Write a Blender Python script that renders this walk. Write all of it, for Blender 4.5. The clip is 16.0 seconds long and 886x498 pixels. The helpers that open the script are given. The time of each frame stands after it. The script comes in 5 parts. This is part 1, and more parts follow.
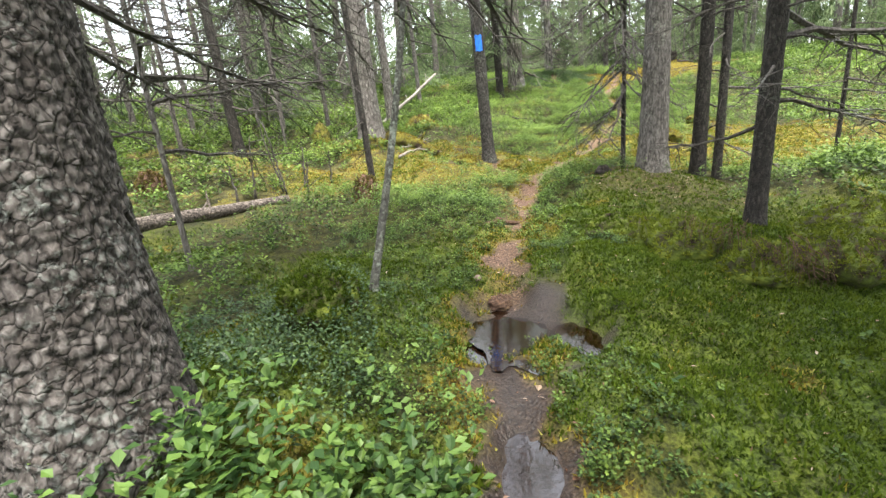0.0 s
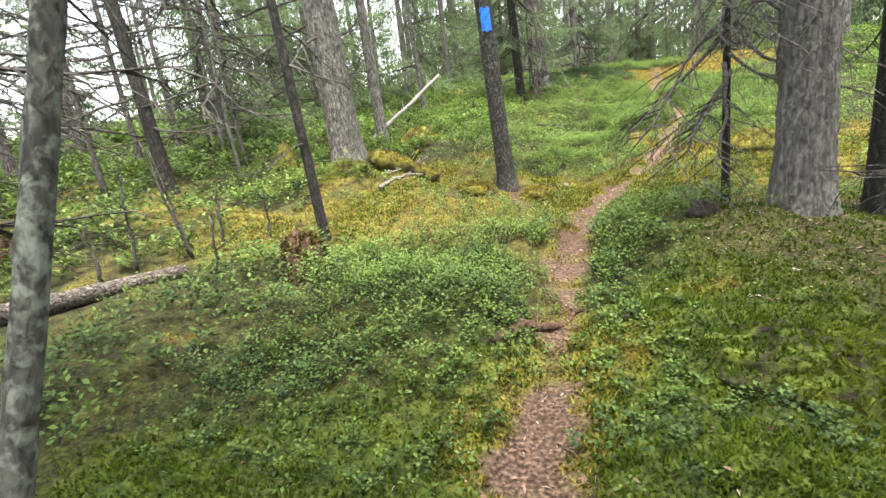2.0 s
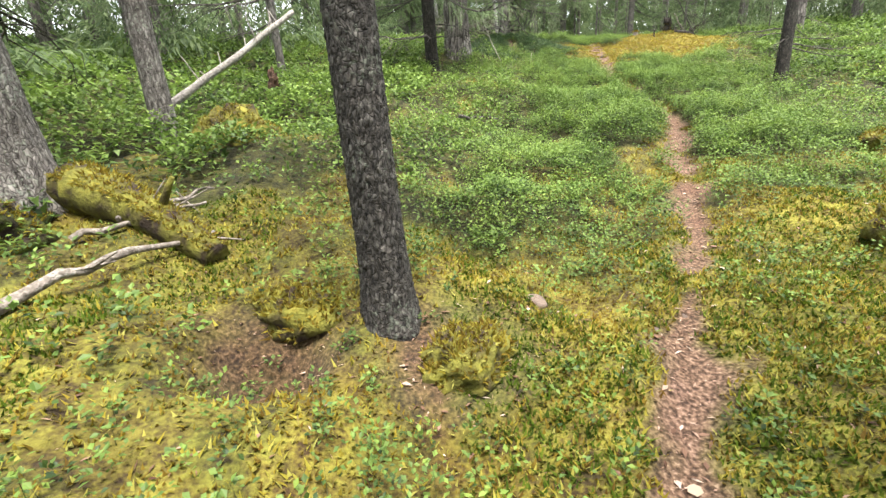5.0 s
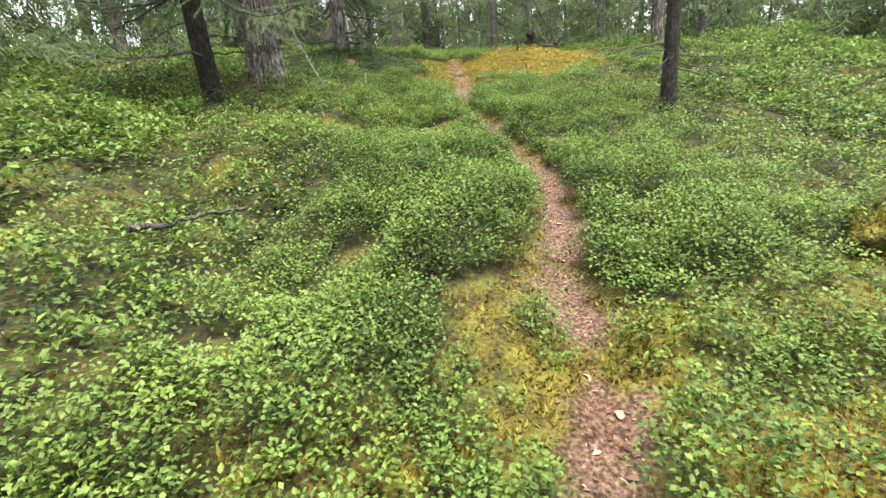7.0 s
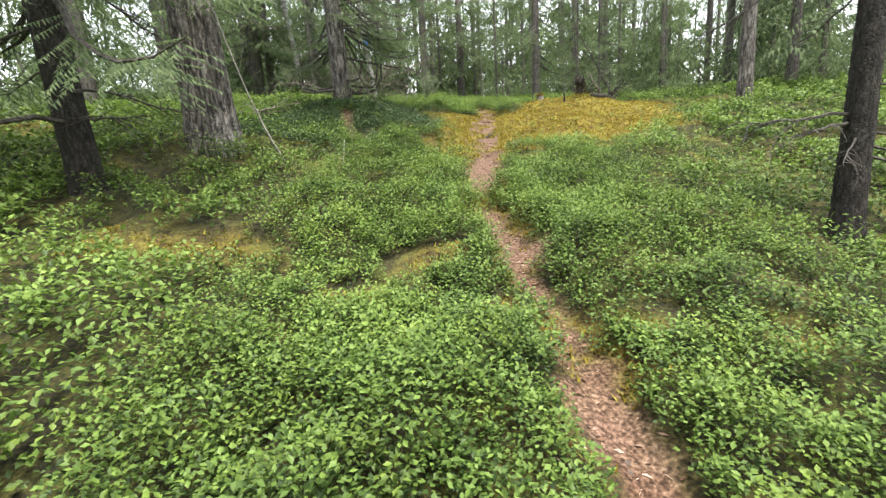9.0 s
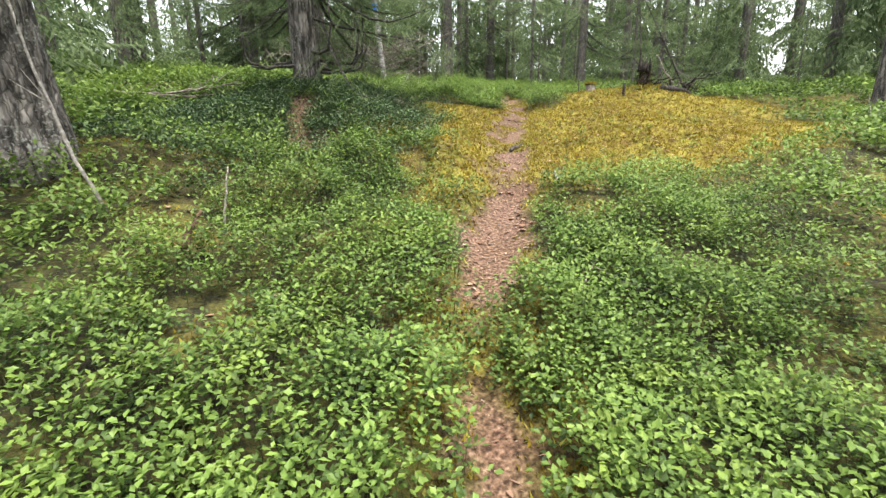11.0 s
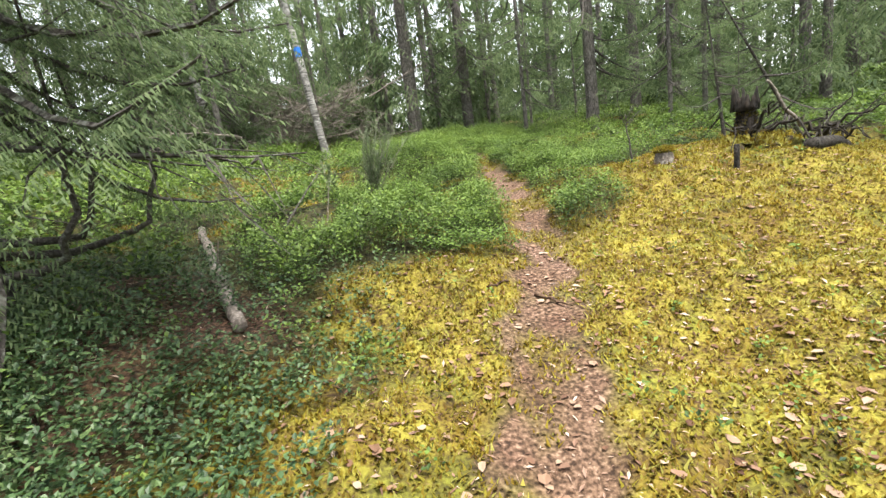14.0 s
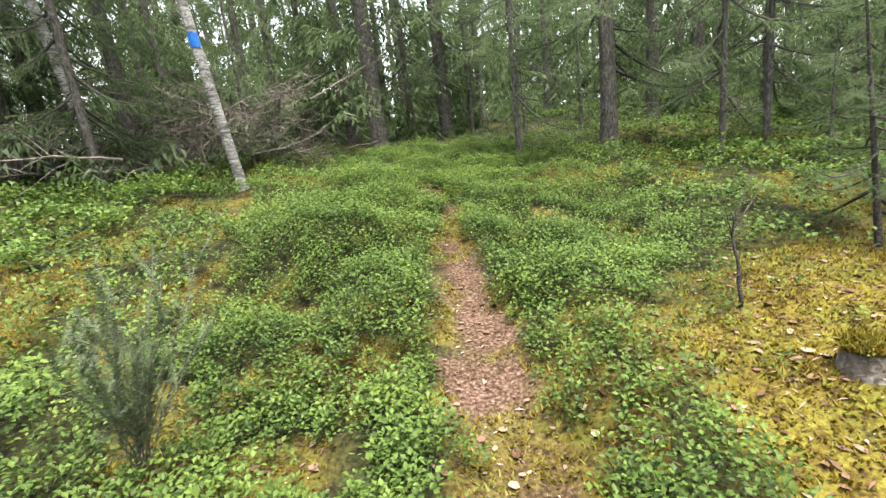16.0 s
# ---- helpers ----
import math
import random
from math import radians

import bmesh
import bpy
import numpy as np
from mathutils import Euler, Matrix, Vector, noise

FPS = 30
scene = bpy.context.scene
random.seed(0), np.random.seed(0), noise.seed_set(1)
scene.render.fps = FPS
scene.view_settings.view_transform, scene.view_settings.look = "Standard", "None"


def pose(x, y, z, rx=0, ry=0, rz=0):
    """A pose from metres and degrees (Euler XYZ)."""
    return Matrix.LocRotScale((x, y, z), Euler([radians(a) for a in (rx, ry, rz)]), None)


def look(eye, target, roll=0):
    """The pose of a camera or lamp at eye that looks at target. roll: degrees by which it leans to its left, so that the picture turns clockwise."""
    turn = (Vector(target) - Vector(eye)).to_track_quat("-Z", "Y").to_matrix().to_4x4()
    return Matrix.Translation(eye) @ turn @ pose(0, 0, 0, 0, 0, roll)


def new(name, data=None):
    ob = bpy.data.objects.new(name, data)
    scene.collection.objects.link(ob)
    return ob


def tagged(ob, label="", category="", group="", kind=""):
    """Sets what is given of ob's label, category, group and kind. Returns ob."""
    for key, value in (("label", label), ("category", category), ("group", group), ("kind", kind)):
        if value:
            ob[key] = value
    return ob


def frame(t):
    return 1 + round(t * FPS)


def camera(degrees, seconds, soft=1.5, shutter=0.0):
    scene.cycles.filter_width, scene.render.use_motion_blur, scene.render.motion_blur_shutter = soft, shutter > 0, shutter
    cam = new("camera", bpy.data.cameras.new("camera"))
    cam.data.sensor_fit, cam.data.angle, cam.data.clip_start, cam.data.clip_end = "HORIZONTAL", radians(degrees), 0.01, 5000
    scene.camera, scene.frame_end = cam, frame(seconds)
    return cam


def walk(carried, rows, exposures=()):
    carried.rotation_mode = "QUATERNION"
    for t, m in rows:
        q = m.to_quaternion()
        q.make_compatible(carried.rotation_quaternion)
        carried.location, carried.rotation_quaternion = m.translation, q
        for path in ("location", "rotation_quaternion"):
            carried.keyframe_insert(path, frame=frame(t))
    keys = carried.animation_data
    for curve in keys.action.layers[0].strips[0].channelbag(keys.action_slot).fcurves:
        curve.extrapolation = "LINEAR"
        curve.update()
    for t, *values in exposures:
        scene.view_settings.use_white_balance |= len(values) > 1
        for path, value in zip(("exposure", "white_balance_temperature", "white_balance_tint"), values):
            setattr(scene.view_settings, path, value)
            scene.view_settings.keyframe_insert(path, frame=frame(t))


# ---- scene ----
cam = camera(88.05, 16.0, soft=1.45)
PATH = [
    (0.0, pose(0.000, 0.000, 1.500, 76.51, 4.56, -0.65)),
    (0.5, pose(0.128, 0.710, 1.496, 77.39, 4.37, -0.36)),
    (1.0, pose(0.116, 1.321, 1.509, 76.93, 5.71, 2.86)),
    (1.5, pose(0.237, 2.008, 1.537, 76.88, 5.86, 2.80)),
    (2.0, pose(0.375, 2.630, 1.605, 77.96, 6.93, 2.16)),
    (2.5, pose(0.453, 3.316, 1.519, 78.60, 7.03, 4.89)),
    (3.0, pose(0.462, 4.118, 1.396, 77.30, 6.91, 6.10)),
    (5.3, pose(1.119, 7.013, 1.994, 72.98, 3.04, -11.54)),
    (5.5, pose(1.282, 7.256, 1.980, 73.26, 3.64, -13.11)),
    (6.0, pose(1.678, 7.881, 2.111, 72.96, 4.66, -16.48)),
    (6.5, pose(2.092, 8.533, 2.272, 72.58, 4.45, -20.49)),
    (7.0, pose(2.576, 9.098, 2.339, 73.50, 4.44, -22.44)),
    (7.5, pose(2.997, 9.715, 2.394, 75.67, 4.34, -22.34)),
    (8.0, pose(3.367, 10.286, 2.474, 76.41, 3.80, -21.78)),
    (8.5, pose(3.662, 10.851, 2.660, 77.51, 3.98, -19.17)),
    (8.7, pose(3.779, 11.110, 2.737, 78.27, 3.97, -18.01)),
    (10.8, pose(5.009, 13.748, 3.218, 76.03, 0.67, -15.81)),
    (11.0, pose(5.075, 13.997, 3.234, 76.00, 0.55, -13.80)),
    (11.5, pose(5.264, 14.738, 3.387, 76.81, 1.51, -11.16)),
    (12.0, pose(5.456, 15.446, 3.561, 77.36, 3.27, -10.11)),
    (12.5, pose(5.680, 16.143, 3.766, 78.92, 5.23, -10.45)),
    (13.0, pose(5.920, 16.748, 3.882, 78.92, 5.98, -12.81)),
    (13.5, pose(6.213, 17.307, 4.045, 79.49, 7.27, -12.14)),
    (14.0, pose(6.466, 17.942, 4.246, 78.83, 7.52, -15.70)),
    (14.5, pose(6.775, 18.548, 4.477, 76.44, 7.17, -16.79)),
    (15.0, pose(7.157, 19.246, 4.587, 76.84, 7.79, -17.32)),
    (15.5, pose(7.474, 19.885, 4.751, 76.54, 7.71, -19.35)),
    (16.0, pose(7.693, 20.449, 4.965, 76.36, 6.75, -17.08)),
]
walk(cam, PATH, [(0.0, 1.92), (2.5, 1.85), (5.5, 1.72), (7.0, 1.52), (8.5, 1.40), (11.0, 1.42), (16.0, 1.42)])

# ---- world, sun, exposure ----
world = bpy.data.worlds.new("overcast_sky")
scene.world = world
world.use_nodes = True
wn, wl = world.node_tree.nodes, world.node_tree.links
sky = wn.new("ShaderNodeTexSky")
sky.sky_type = "NISHITA"
sky.sun_disc = False
sky.sun_elevation, sky.sun_rotation = radians(75.3), radians(162.3)
sky.air_density, sky.dust_density, sky.ozone_density = 1.6, 6.0, 1.0
veil = wn.new("ShaderNodeMix")
veil.data_type = "RGBA"
veil.inputs["Factor"].default_value = 0.6
wl.new(sky.outputs[0], veil.inputs["A"])
veil.inputs["B"].default_value = (7.3, 7.5, 7.9, 1)      # thin bright cloud
wl.new(veil.outputs["Result"], wn["Background"].inputs["Color"])
wn["Background"].inputs["Strength"].default_value = 0.15
sun = new("sun", bpy.data.lights.new("sun", "SUN"))
sun.data.energy, sun.data.angle, sun.data.color = 4.6, radians(22), (1.0, 0.96, 0.88)
sun.matrix_world = look((0.8, -2.5, 10), (0, 0, 0))
scene.view_settings.exposure = 1.25

# ---- plan: slope of the hill, trail, mounds ----
STEP = 4.0
GX0, GY0 = -10.0, -6.0
HILL = np.array([
    [-1.10, -1.05, -1.01, -0.99, -1.01, -1.03, -1.05, -1.05, -1.03],
    [-0.36, -0.40, -0.44, -0.48, -0.50, -0.46, -0.38, -0.25, -0.11],
    [0.38, 0.25, 0.13, 0.01, 0.01, 0.12, 0.31, 0.55, 0.81],
    [1.13, 0.93, 0.73, 0.54, 0.54, 0.73, 1.04, 1.37, 1.70],
    [1.88, 1.68, 1.46, 1.19, 1.14, 1.43, 1.81, 2.18, 2.52],
    [2.62, 2.50, 2.35, 2.11, 1.96, 2.23, 2.62, 2.94, 3.22],
    [3.34, 3.28, 3.21, 3.09, 2.95, 3.06, 3.35, 3.58, 3.79],
    [4.05, 4.00, 3.96, 3.92, 3.86, 3.81, 3.92, 4.07, 4.24],
    [4.74, 4.67, 4.60, 4.51, 4.39, 4.30, 4.36, 4.49, 4.62],
    [5.35, 5.25, 5.15, 5.03, 4.90, 4.82, 4.83, 4.89, 4.97],
    [5.80, 5.70, 5.60, 5.50, 5.40, 5.30, 5.25, 5.25, 5.25]])
TRAIL = [(0.3, -6), (0.33, -1), (0.32, 1.74), (0.3, 2.4), (0.34, 3.2), (0.54, 4.26), (0.8, 5.1), (1.02, 5.8), (1.3, 6.7), (1.66, 7.46),
         (2.1, 8.1), (2.48, 8.68), (3.09, 9.42), (3.6, 10.2), (3.96, 10.9), (4.55, 11.85), (5.0, 12.6), (5.22, 13.5),
         (5.3, 14.1), (5.55, 15.3), (5.74, 16.1), (6.04, 16.6), (6.45, 17.45), (6.95, 18.75), (7.5, 20.0), (7.95, 20.8),
         (8.3, 21.9), (8.5, 22.8), (8.75, 23.9), (9.0, 24.7), (9.6, 26.5), (10.2, 29)]
MOUNDS = [  # x, y, height, radius
    (-1.5, 1.8, 0.28, 0.7), (-0.75, 2.95, 0.30, 0.40), (2.7, 5.8, 0.30, 0.9), (2.75, 4.0, 0.30, 0.5), (-1.35, 9.8, 0.15, 0.8),
    (1.0, 8.85, 0.10, 0.6), (4.9, 20.4, 0.28, 1.3), (3.1, 17.7, 0.15, 0.9), (10.3, 21.7, 0.22, 1.0), (0.36, 8.5, -0.42, 0.22),
    (0.0, 11.2, 0.22, 0.5), (4.1, 3.6, 0.25, 0.8), (5.0, 5.4, 0.3, 0.9), (3.9, 8.3, 0.22, 0.5), (4.6, 8.9, 0.2, 0.6),
    (0.6, 10.9, 0.15, 0.7), (6.4, 13.2, 0.12, 0.6), (-0.3, 7.9, 0.12, 0.5), (-3.1, 8.0, 0.12, 0.7), (6.1, 18.0, 0.12, 0.25),
    (1.4, 5.0, 0.10, 0.35), (-1.7, 4.6, 0.1, 0.6), (-2.4, 3.4, 0.12, 0.6)]


LOGS = [((-4.4, 4.75), (-2.2, 6.5), .28), ((6.02, 20.1), (5.55, 21.9), .14), ((-1.0, 9.95), (0.0, 9.35), .3), ((-4.2, 3.6), (-2.6, 5.6), .3), ((-.95, 2.7), (-.75, 2.85), .3)]  # kept free of shrubs
PUDDLES = [  # x, y, half width, half length
    (0.37, 3.08, 0.21, 0.40), (0.16, 2.86, 0.09, 0.22), (0.86, 2.95, 0.17, 0.28), (0.30, 1.85, 0.13, 0.28)]


def smooth(a, b, v):
    u = np.clip((v - a) / (b - a), 0, 1)
    return u * u * (3 - 2 * u)


def lattice(i, j, k):
    n = (i.astype(np.int64) * 73856093) ^ (j.astype(np.int64) * 19349663) ^ (k * 83492791)
    n = (n ^ (n >> 13)) * 1274126177
    return ((n ^ (n >> 16)) & 0xFFFF) / 65535.0


def grain(x, y, size, k=0):
    """Soft value noise, 0 to 1, of cells that many metres wide."""
    u, v = np.asarray(x, float) / size, np.asarray(y, float) / size
    i, j = np.floor(u).astype(np.int64), np.floor(v).astype(np.int64)
    a, b = u - i, v - j
    a, b = a * a * (3 - 2 * a), b * b * (3 - 2 * b)
    return ((lattice(i, j, k) * (1 - a) + lattice(i + 1, j, k) * a) * (1 - b)
            + (lattice(i, j + 1, k) * (1 - a) + lattice(i + 1, j + 1, k) * a) * b)


def hill(x, y):
    ny, nx = HILL.shape
    gx, gy = np.clip((x - GX0) / STEP, 0, nx - 1.001), np.clip((y - GY0) / STEP, 0, ny - 1.001)
    i, j = gx.astype(int), gy.astype(int)

    def weights(u):
        return ((1 - u) ** 3 / 6, (3 * u ** 3 - 6 * u ** 2 + 4) / 6, (-3 * u ** 3 + 3 * u ** 2 + 3 * u + 1) / 6, u ** 3 / 6)

    wx, wy = weights(gx - i), weights(gy - j)
    out = 0
    for a in range(4):
        for b in range(4):
            out = out + wx[a] * wy[b] * HILL[np.clip(j + b - 1, 0, ny - 1), np.clip(i + a - 1, 0, nx - 1)]
    return out


def off_trail(x, y):
    """Distance to the trail's middle line, and the signed side (right positive)."""
    best, side = np.full(np.shape(x), 1e9), np.zeros(np.shape(x))
    for (ax, ay), (bx, by) in zip(TRAIL, TRAIL[1:]):
        dx, dy = bx - ax, by - ay
        s = np.clip(((x - ax) * dx + (y - ay) * dy) / (dx * dx + dy * dy), 0, 1)
        d = np.hypot(x - ax - s * dx, y - ay - s * dy)
        near = d < best
        side = np.where(near, np.sign((x - ax) * dy - (y - ay) * dx), side)
        best = np.where(near, d, best)
    return best, side


def trail_half(y):
    return np.interp(y, [-2, 1.5, 3.0, 4.5, 7, 9, 12, 16, 17.5, 20, 23, 24.2, 24.8, 27], [.12, .12, .2, .13, .09, .085, .085, .10, .14, .18, .16, .10, .0, -.3])


def zones(x, y):
    """Shares of trail, wet mud, yellow moss, green moss and bilberry."""
    d, side = off_trail(x, y)
    wob = (grain(x, y, 0.35, 1) - 0.5) * 0.24 + (grain(x, y, 0.11, 2) - 0.5) * 0.17
    trail = (1 - smooth(-0.05, 0.08, d - trail_half(y) + wob)) * (1 - smooth(16.5, 19, y) * .75 * smooth(.45, .7, grain(x, y, .23, 8))) * (1 - .7 * (1 - smooth(5.5, 7.5, y)) * smooth(.5, .68, grain(x, y, .21, 44)))
    mud = (1 - smooth(0.25, 0.6, np.hypot((x - 0.5) / 1.2, (y - 3.1)) + wob * 2.2)) + (1 - smooth(0.13, 0.24, np.hypot(x - 0.3, np.maximum(0, np.abs(y - 1.9) - 0.65)) + wob))
    mud = np.clip(np.maximum(mud, .22 * trail * (1 - smooth(5.5, 7.5, y))), 0, 1)
    big, mid = grain(x, y, 1.9, 3), grain(x, y, 0.55, 4)
    patch = big * 0.6 + mid * 0.4
    right = d * side
    # open yellow moss on the upper knoll and round the middle of the trail
    knoll = smooth(16.4, 17.6, y - 0.2 * x + 1.2) * (1 - smooth(21.6, 23.2, y - 0.12 * np.maximum(right, 0))) * smooth(-1.5, -0.7, right + (mid - .5) - 1.5 * smooth(20.2, 21.4, y)) * (1 - smooth(3.6, 5.0, right + (big - .5) * 1.5))
    waist = .6 * smooth(6.3, 7.3, y) * (1 - smooth(9.2, 10.6, y + (mid - .5) * 1.6)) * (1 - smooth(3.0, 4.2, d + (big - .5) * 2))
    fringe = (1 - smooth(0.0, 0.22, d - trail_half(y) + (mid - .5) * .6)) * 0.8
    tufts = smooth(0.55, 0.66, grain(x, y, .8, 6) * .55 + grain(x, y, .3, 7) * .45) * (.15 + .65 * smooth(6, 8, y)) * (1 - .7 * smooth(10, 11, y) * (1 - smooth(17.8, 19, y)))
    gaps = .7 * (1 - smooth(.06, .28, grain(x, y, .38, 31))) * smooth(.3, .45, grain(x, y, .7, 33))
    yellow = np.clip(np.maximum.reduce([knoll, waist, fringe, tufts, gaps]), 0, 1) * (1 - trail)
    lawn = (1 - smooth(4.3, 5.0, y + (mid - .5))) * smooth(0.45, 0.8, right + (mid - .5) * .6) + (1 - smooth(0.3, 0.8, np.hypot((x + 0.9) / 1.3, y - 3.9) + (mid - .5) * .6)) + 0.8 * (1 - smooth(.4, .9, np.hypot(x - 1.8, y - 5.1)))
    damp = .75 * (1 - smooth(4.2, 6.2, y + (mid - .5) * 1.5)) * smooth(.35, .6, patch + .12)
    lawn = np.clip(np.maximum.reduce([lawn, damp, .55 * waist / .6 * smooth(.42, .56, grain(x, y, .7, 39))]), 0, 1) * (1 - trail)
    # Bare soil below spruces; its dark tone also stands for shade.
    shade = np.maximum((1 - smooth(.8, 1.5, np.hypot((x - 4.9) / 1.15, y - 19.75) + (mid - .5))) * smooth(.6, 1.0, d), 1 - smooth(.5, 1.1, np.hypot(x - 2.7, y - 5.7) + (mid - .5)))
    # Two more patches put the dark of the foot hollows into the ground colour.
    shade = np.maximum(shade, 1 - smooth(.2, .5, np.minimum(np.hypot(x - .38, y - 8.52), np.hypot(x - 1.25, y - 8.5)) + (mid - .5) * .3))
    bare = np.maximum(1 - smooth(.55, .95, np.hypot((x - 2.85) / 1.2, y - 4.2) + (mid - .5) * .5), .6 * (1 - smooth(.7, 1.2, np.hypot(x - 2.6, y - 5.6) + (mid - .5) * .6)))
    lawn = np.clip(np.maximum(lawn, bare * .8), 0, 1) * (1 - trail)
    berry = (1 - .55 * bare) * (1 - trail) * (1 - 0.95 * knoll) * (1 - 0.93 * waist) * (1 - 0.97 * lawn) * (1 - 0.3 * shade) * smooth(-.02, 0.13, d - trail_half(y) + wob) * smooth(0.02, 0.2, patch + 0.1) * (1 - .5 * tufts)
    berry = berry * (1 - smooth(.1, .45, mud * (1 - .6 * smooth(4.2, 5.0, y))))
    for (ax, ay), (bx, by), w in LOGS:
        k = np.clip(((x - ax) * (bx - ax) + (y - ay) * (by - ay)) / ((bx - ax) ** 2 + (by - ay) ** 2), 0, 1)
        berry = berry * smooth(w * .6, w * 1.3, np.hypot(x - ax - k * (bx - ax), y - ay - k * (by - ay)))
    # Yellow is dimmed below bilberries to paint in the shrubs' shade.
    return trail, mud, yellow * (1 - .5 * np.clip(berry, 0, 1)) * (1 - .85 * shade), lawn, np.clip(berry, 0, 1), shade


def land(x, y):
    """Height of the ground."""
    x, y = np.asarray(x, float), np.asarray(y, float)
    z = hill(x, y)
    for mx, my, h, r in MOUNDS:
        z = z + h * np.exp(-(((x - mx) ** 2 + (y - my) ** 2) / (r * r)))
    d, _ = off_trail(x, y)
    rough = smooth(-0.05, 0.5, d - trail_half(y))
    z = z + rough * ((grain(x, y, 1.3, 11) - .5) * .22 + (grain(x, y, .5, 12) - .5) * .17) + (.3 + .7 * rough) * (grain(x, y, .19, 13) - .5) * .045
    z = z - (1 - smooth(0, .28, d - trail_half(y) + .1)) * 0.07
    for px, py, rx, ry in PUDDLES:
        level = float(hill(np.array([px]), np.array([py]))[0]) - .10
        r = np.hypot((x - px) / rx, (y - py) / ry) + (grain(x, y, .13, 14) - .5) * .7
        w = 1 - smooth(.75, 2.0, r)
        z = z * (1 - w) + (level - .055 * (1 - smooth(.5, 1.35, r))) * w
    return z


def height(x, y):
    return float(land(np.array([x]), np.array([y]))[0])


# ---- materials ----
def material(name, rough=0.8, bump=0.3, bump_scale=60.0, spec=0.3, metal=0.0):
    """A principled material with a fine bump; returns material, tree, shader."""
    m = bpy.data.materials.new(name)
    m.use_nodes = True
    t = m.node_tree
    s = t.nodes["Principled BSDF"]
    s.inputs["Roughness"].default_value = rough
    s.inputs["Specular IOR Level"].default_value = spec
    s.inputs["Metallic"].default_value = metal
    if bump:
        co = t.nodes.new("ShaderNodeTexCoord")
        n = t.nodes.new("ShaderNodeTexNoise")
        n.inputs["Scale"].default_value, n.inputs["Detail"].default_value = bump_scale, 5
        t.links.new(co.outputs["Object"], n.inputs["Vector"])
        b = t.nodes.new("ShaderNodeBump")
        b.inputs["Strength"].default_value, b.inputs["Distance"].default_value = bump, 0.02
        t.links.new(n.outputs["Fac"], b.inputs["Height"])
        t.links.new(b.outputs[0], s.inputs["Normal"])
    return m, t, s


def ramp(t, fac, stops):
    r = t.nodes.new("ShaderNodeValToRGB")
    e = r.color_ramp.elements
    while len(e) < len(stops):
        e.new(0.5)
    for el, (p, c) in zip(e, stops):
        el.position, el.color = p, (*c, 1)
    t.links.new(fac, r.inputs[0])
    return r.outputs[0]


def noise_of(t, scale, detail=4, kind="Fac", stretch=None, space="Object", distort=0.0):
    co = t.nodes.new("ShaderNodeTexCoord")
    n = t.nodes.new("ShaderNodeTexNoise")
    n.inputs["Scale"].default_value, n.inputs["Detail"].default_value, n.inputs["Distortion"].default_value = scale, detail, distort
    src = co.outputs[space]
    if stretch:
        mp = t.nodes.new("ShaderNodeMapping")
        mp.inputs["Scale"].default_value = stretch
        t.links.new(src, mp.inputs["Vector"])
        src = mp.outputs[0]
    t.links.new(src, n.inputs["Vector"])
    return n.outputs[kind]


def blend(t, fac, a, b, mode="MIX"):
    m = t.nodes.new("ShaderNodeMix")
    m.data_type, m.blend_type = "RGBA", mode
    for sock, v in (("Factor", fac), ("A", a), ("B", b)):
        if isinstance(v, (int, float)):
            m.inputs[sock].default_value = v
        elif isinstance(v, tuple):
            m.inputs[sock].default_value = (*v, 1)
        else:
            t.links.new(v, m.inputs[sock])
    return m.outputs["Result"]


def leafy(name, stops, rough=0.5, through_light=0.35, spec=0.35, bush=0.0, age_shaded=False):
    """Leaf stuff: colour by island, or by young tips and shade painted low on the shoot; light passing through."""
    m, t, s = material(name, rough, 0, spec=spec)
    g = t.nodes.new("ShaderNodeNewGeometry")
    tone = g.outputs["Random Per Island"]
    if age_shaded:
        age_shade = t.nodes.new("ShaderNodeAttribute")
        age_shade.attribute_name = "leaf_age_shade"
        tone = age_shade.outputs["Fac"]
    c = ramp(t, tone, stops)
    big = noise_of(t, 0.7, 2)
    c = blend(t, 0.5, c, ramp(t, big, [(0.35, (0.66, 0.69, 0.6)), (0.65, (1.0, 1.0, 1.0))]), "MULTIPLY")
    if bush:
        c = blend(t, bush, c, ramp(t, noise_of(t, 4.5, 3), [(0.36, (0.8, 0.86, 0.85)), (0.5, (0.95, 0.98, 0.92)), (0.64, (1.15, 1.06, 0.85))]), "MULTIPLY")
    t.links.new(c, s.inputs["Base Color"])
    tr = t.nodes.new("ShaderNodeBsdfTranslucent")
    t.links.new(c, tr.inputs["Color"])
    mx = t.nodes.new("ShaderNodeMixShader")
    mx.inputs[0].default_value = through_light
    t.links.new(s.outputs[0], mx.inputs[1])
    t.links.new(tr.outputs[0], mx.inputs[2])
    t.links.new(mx.outputs[0], t.nodes["Material Output"].inputs["Surface"])
    return m


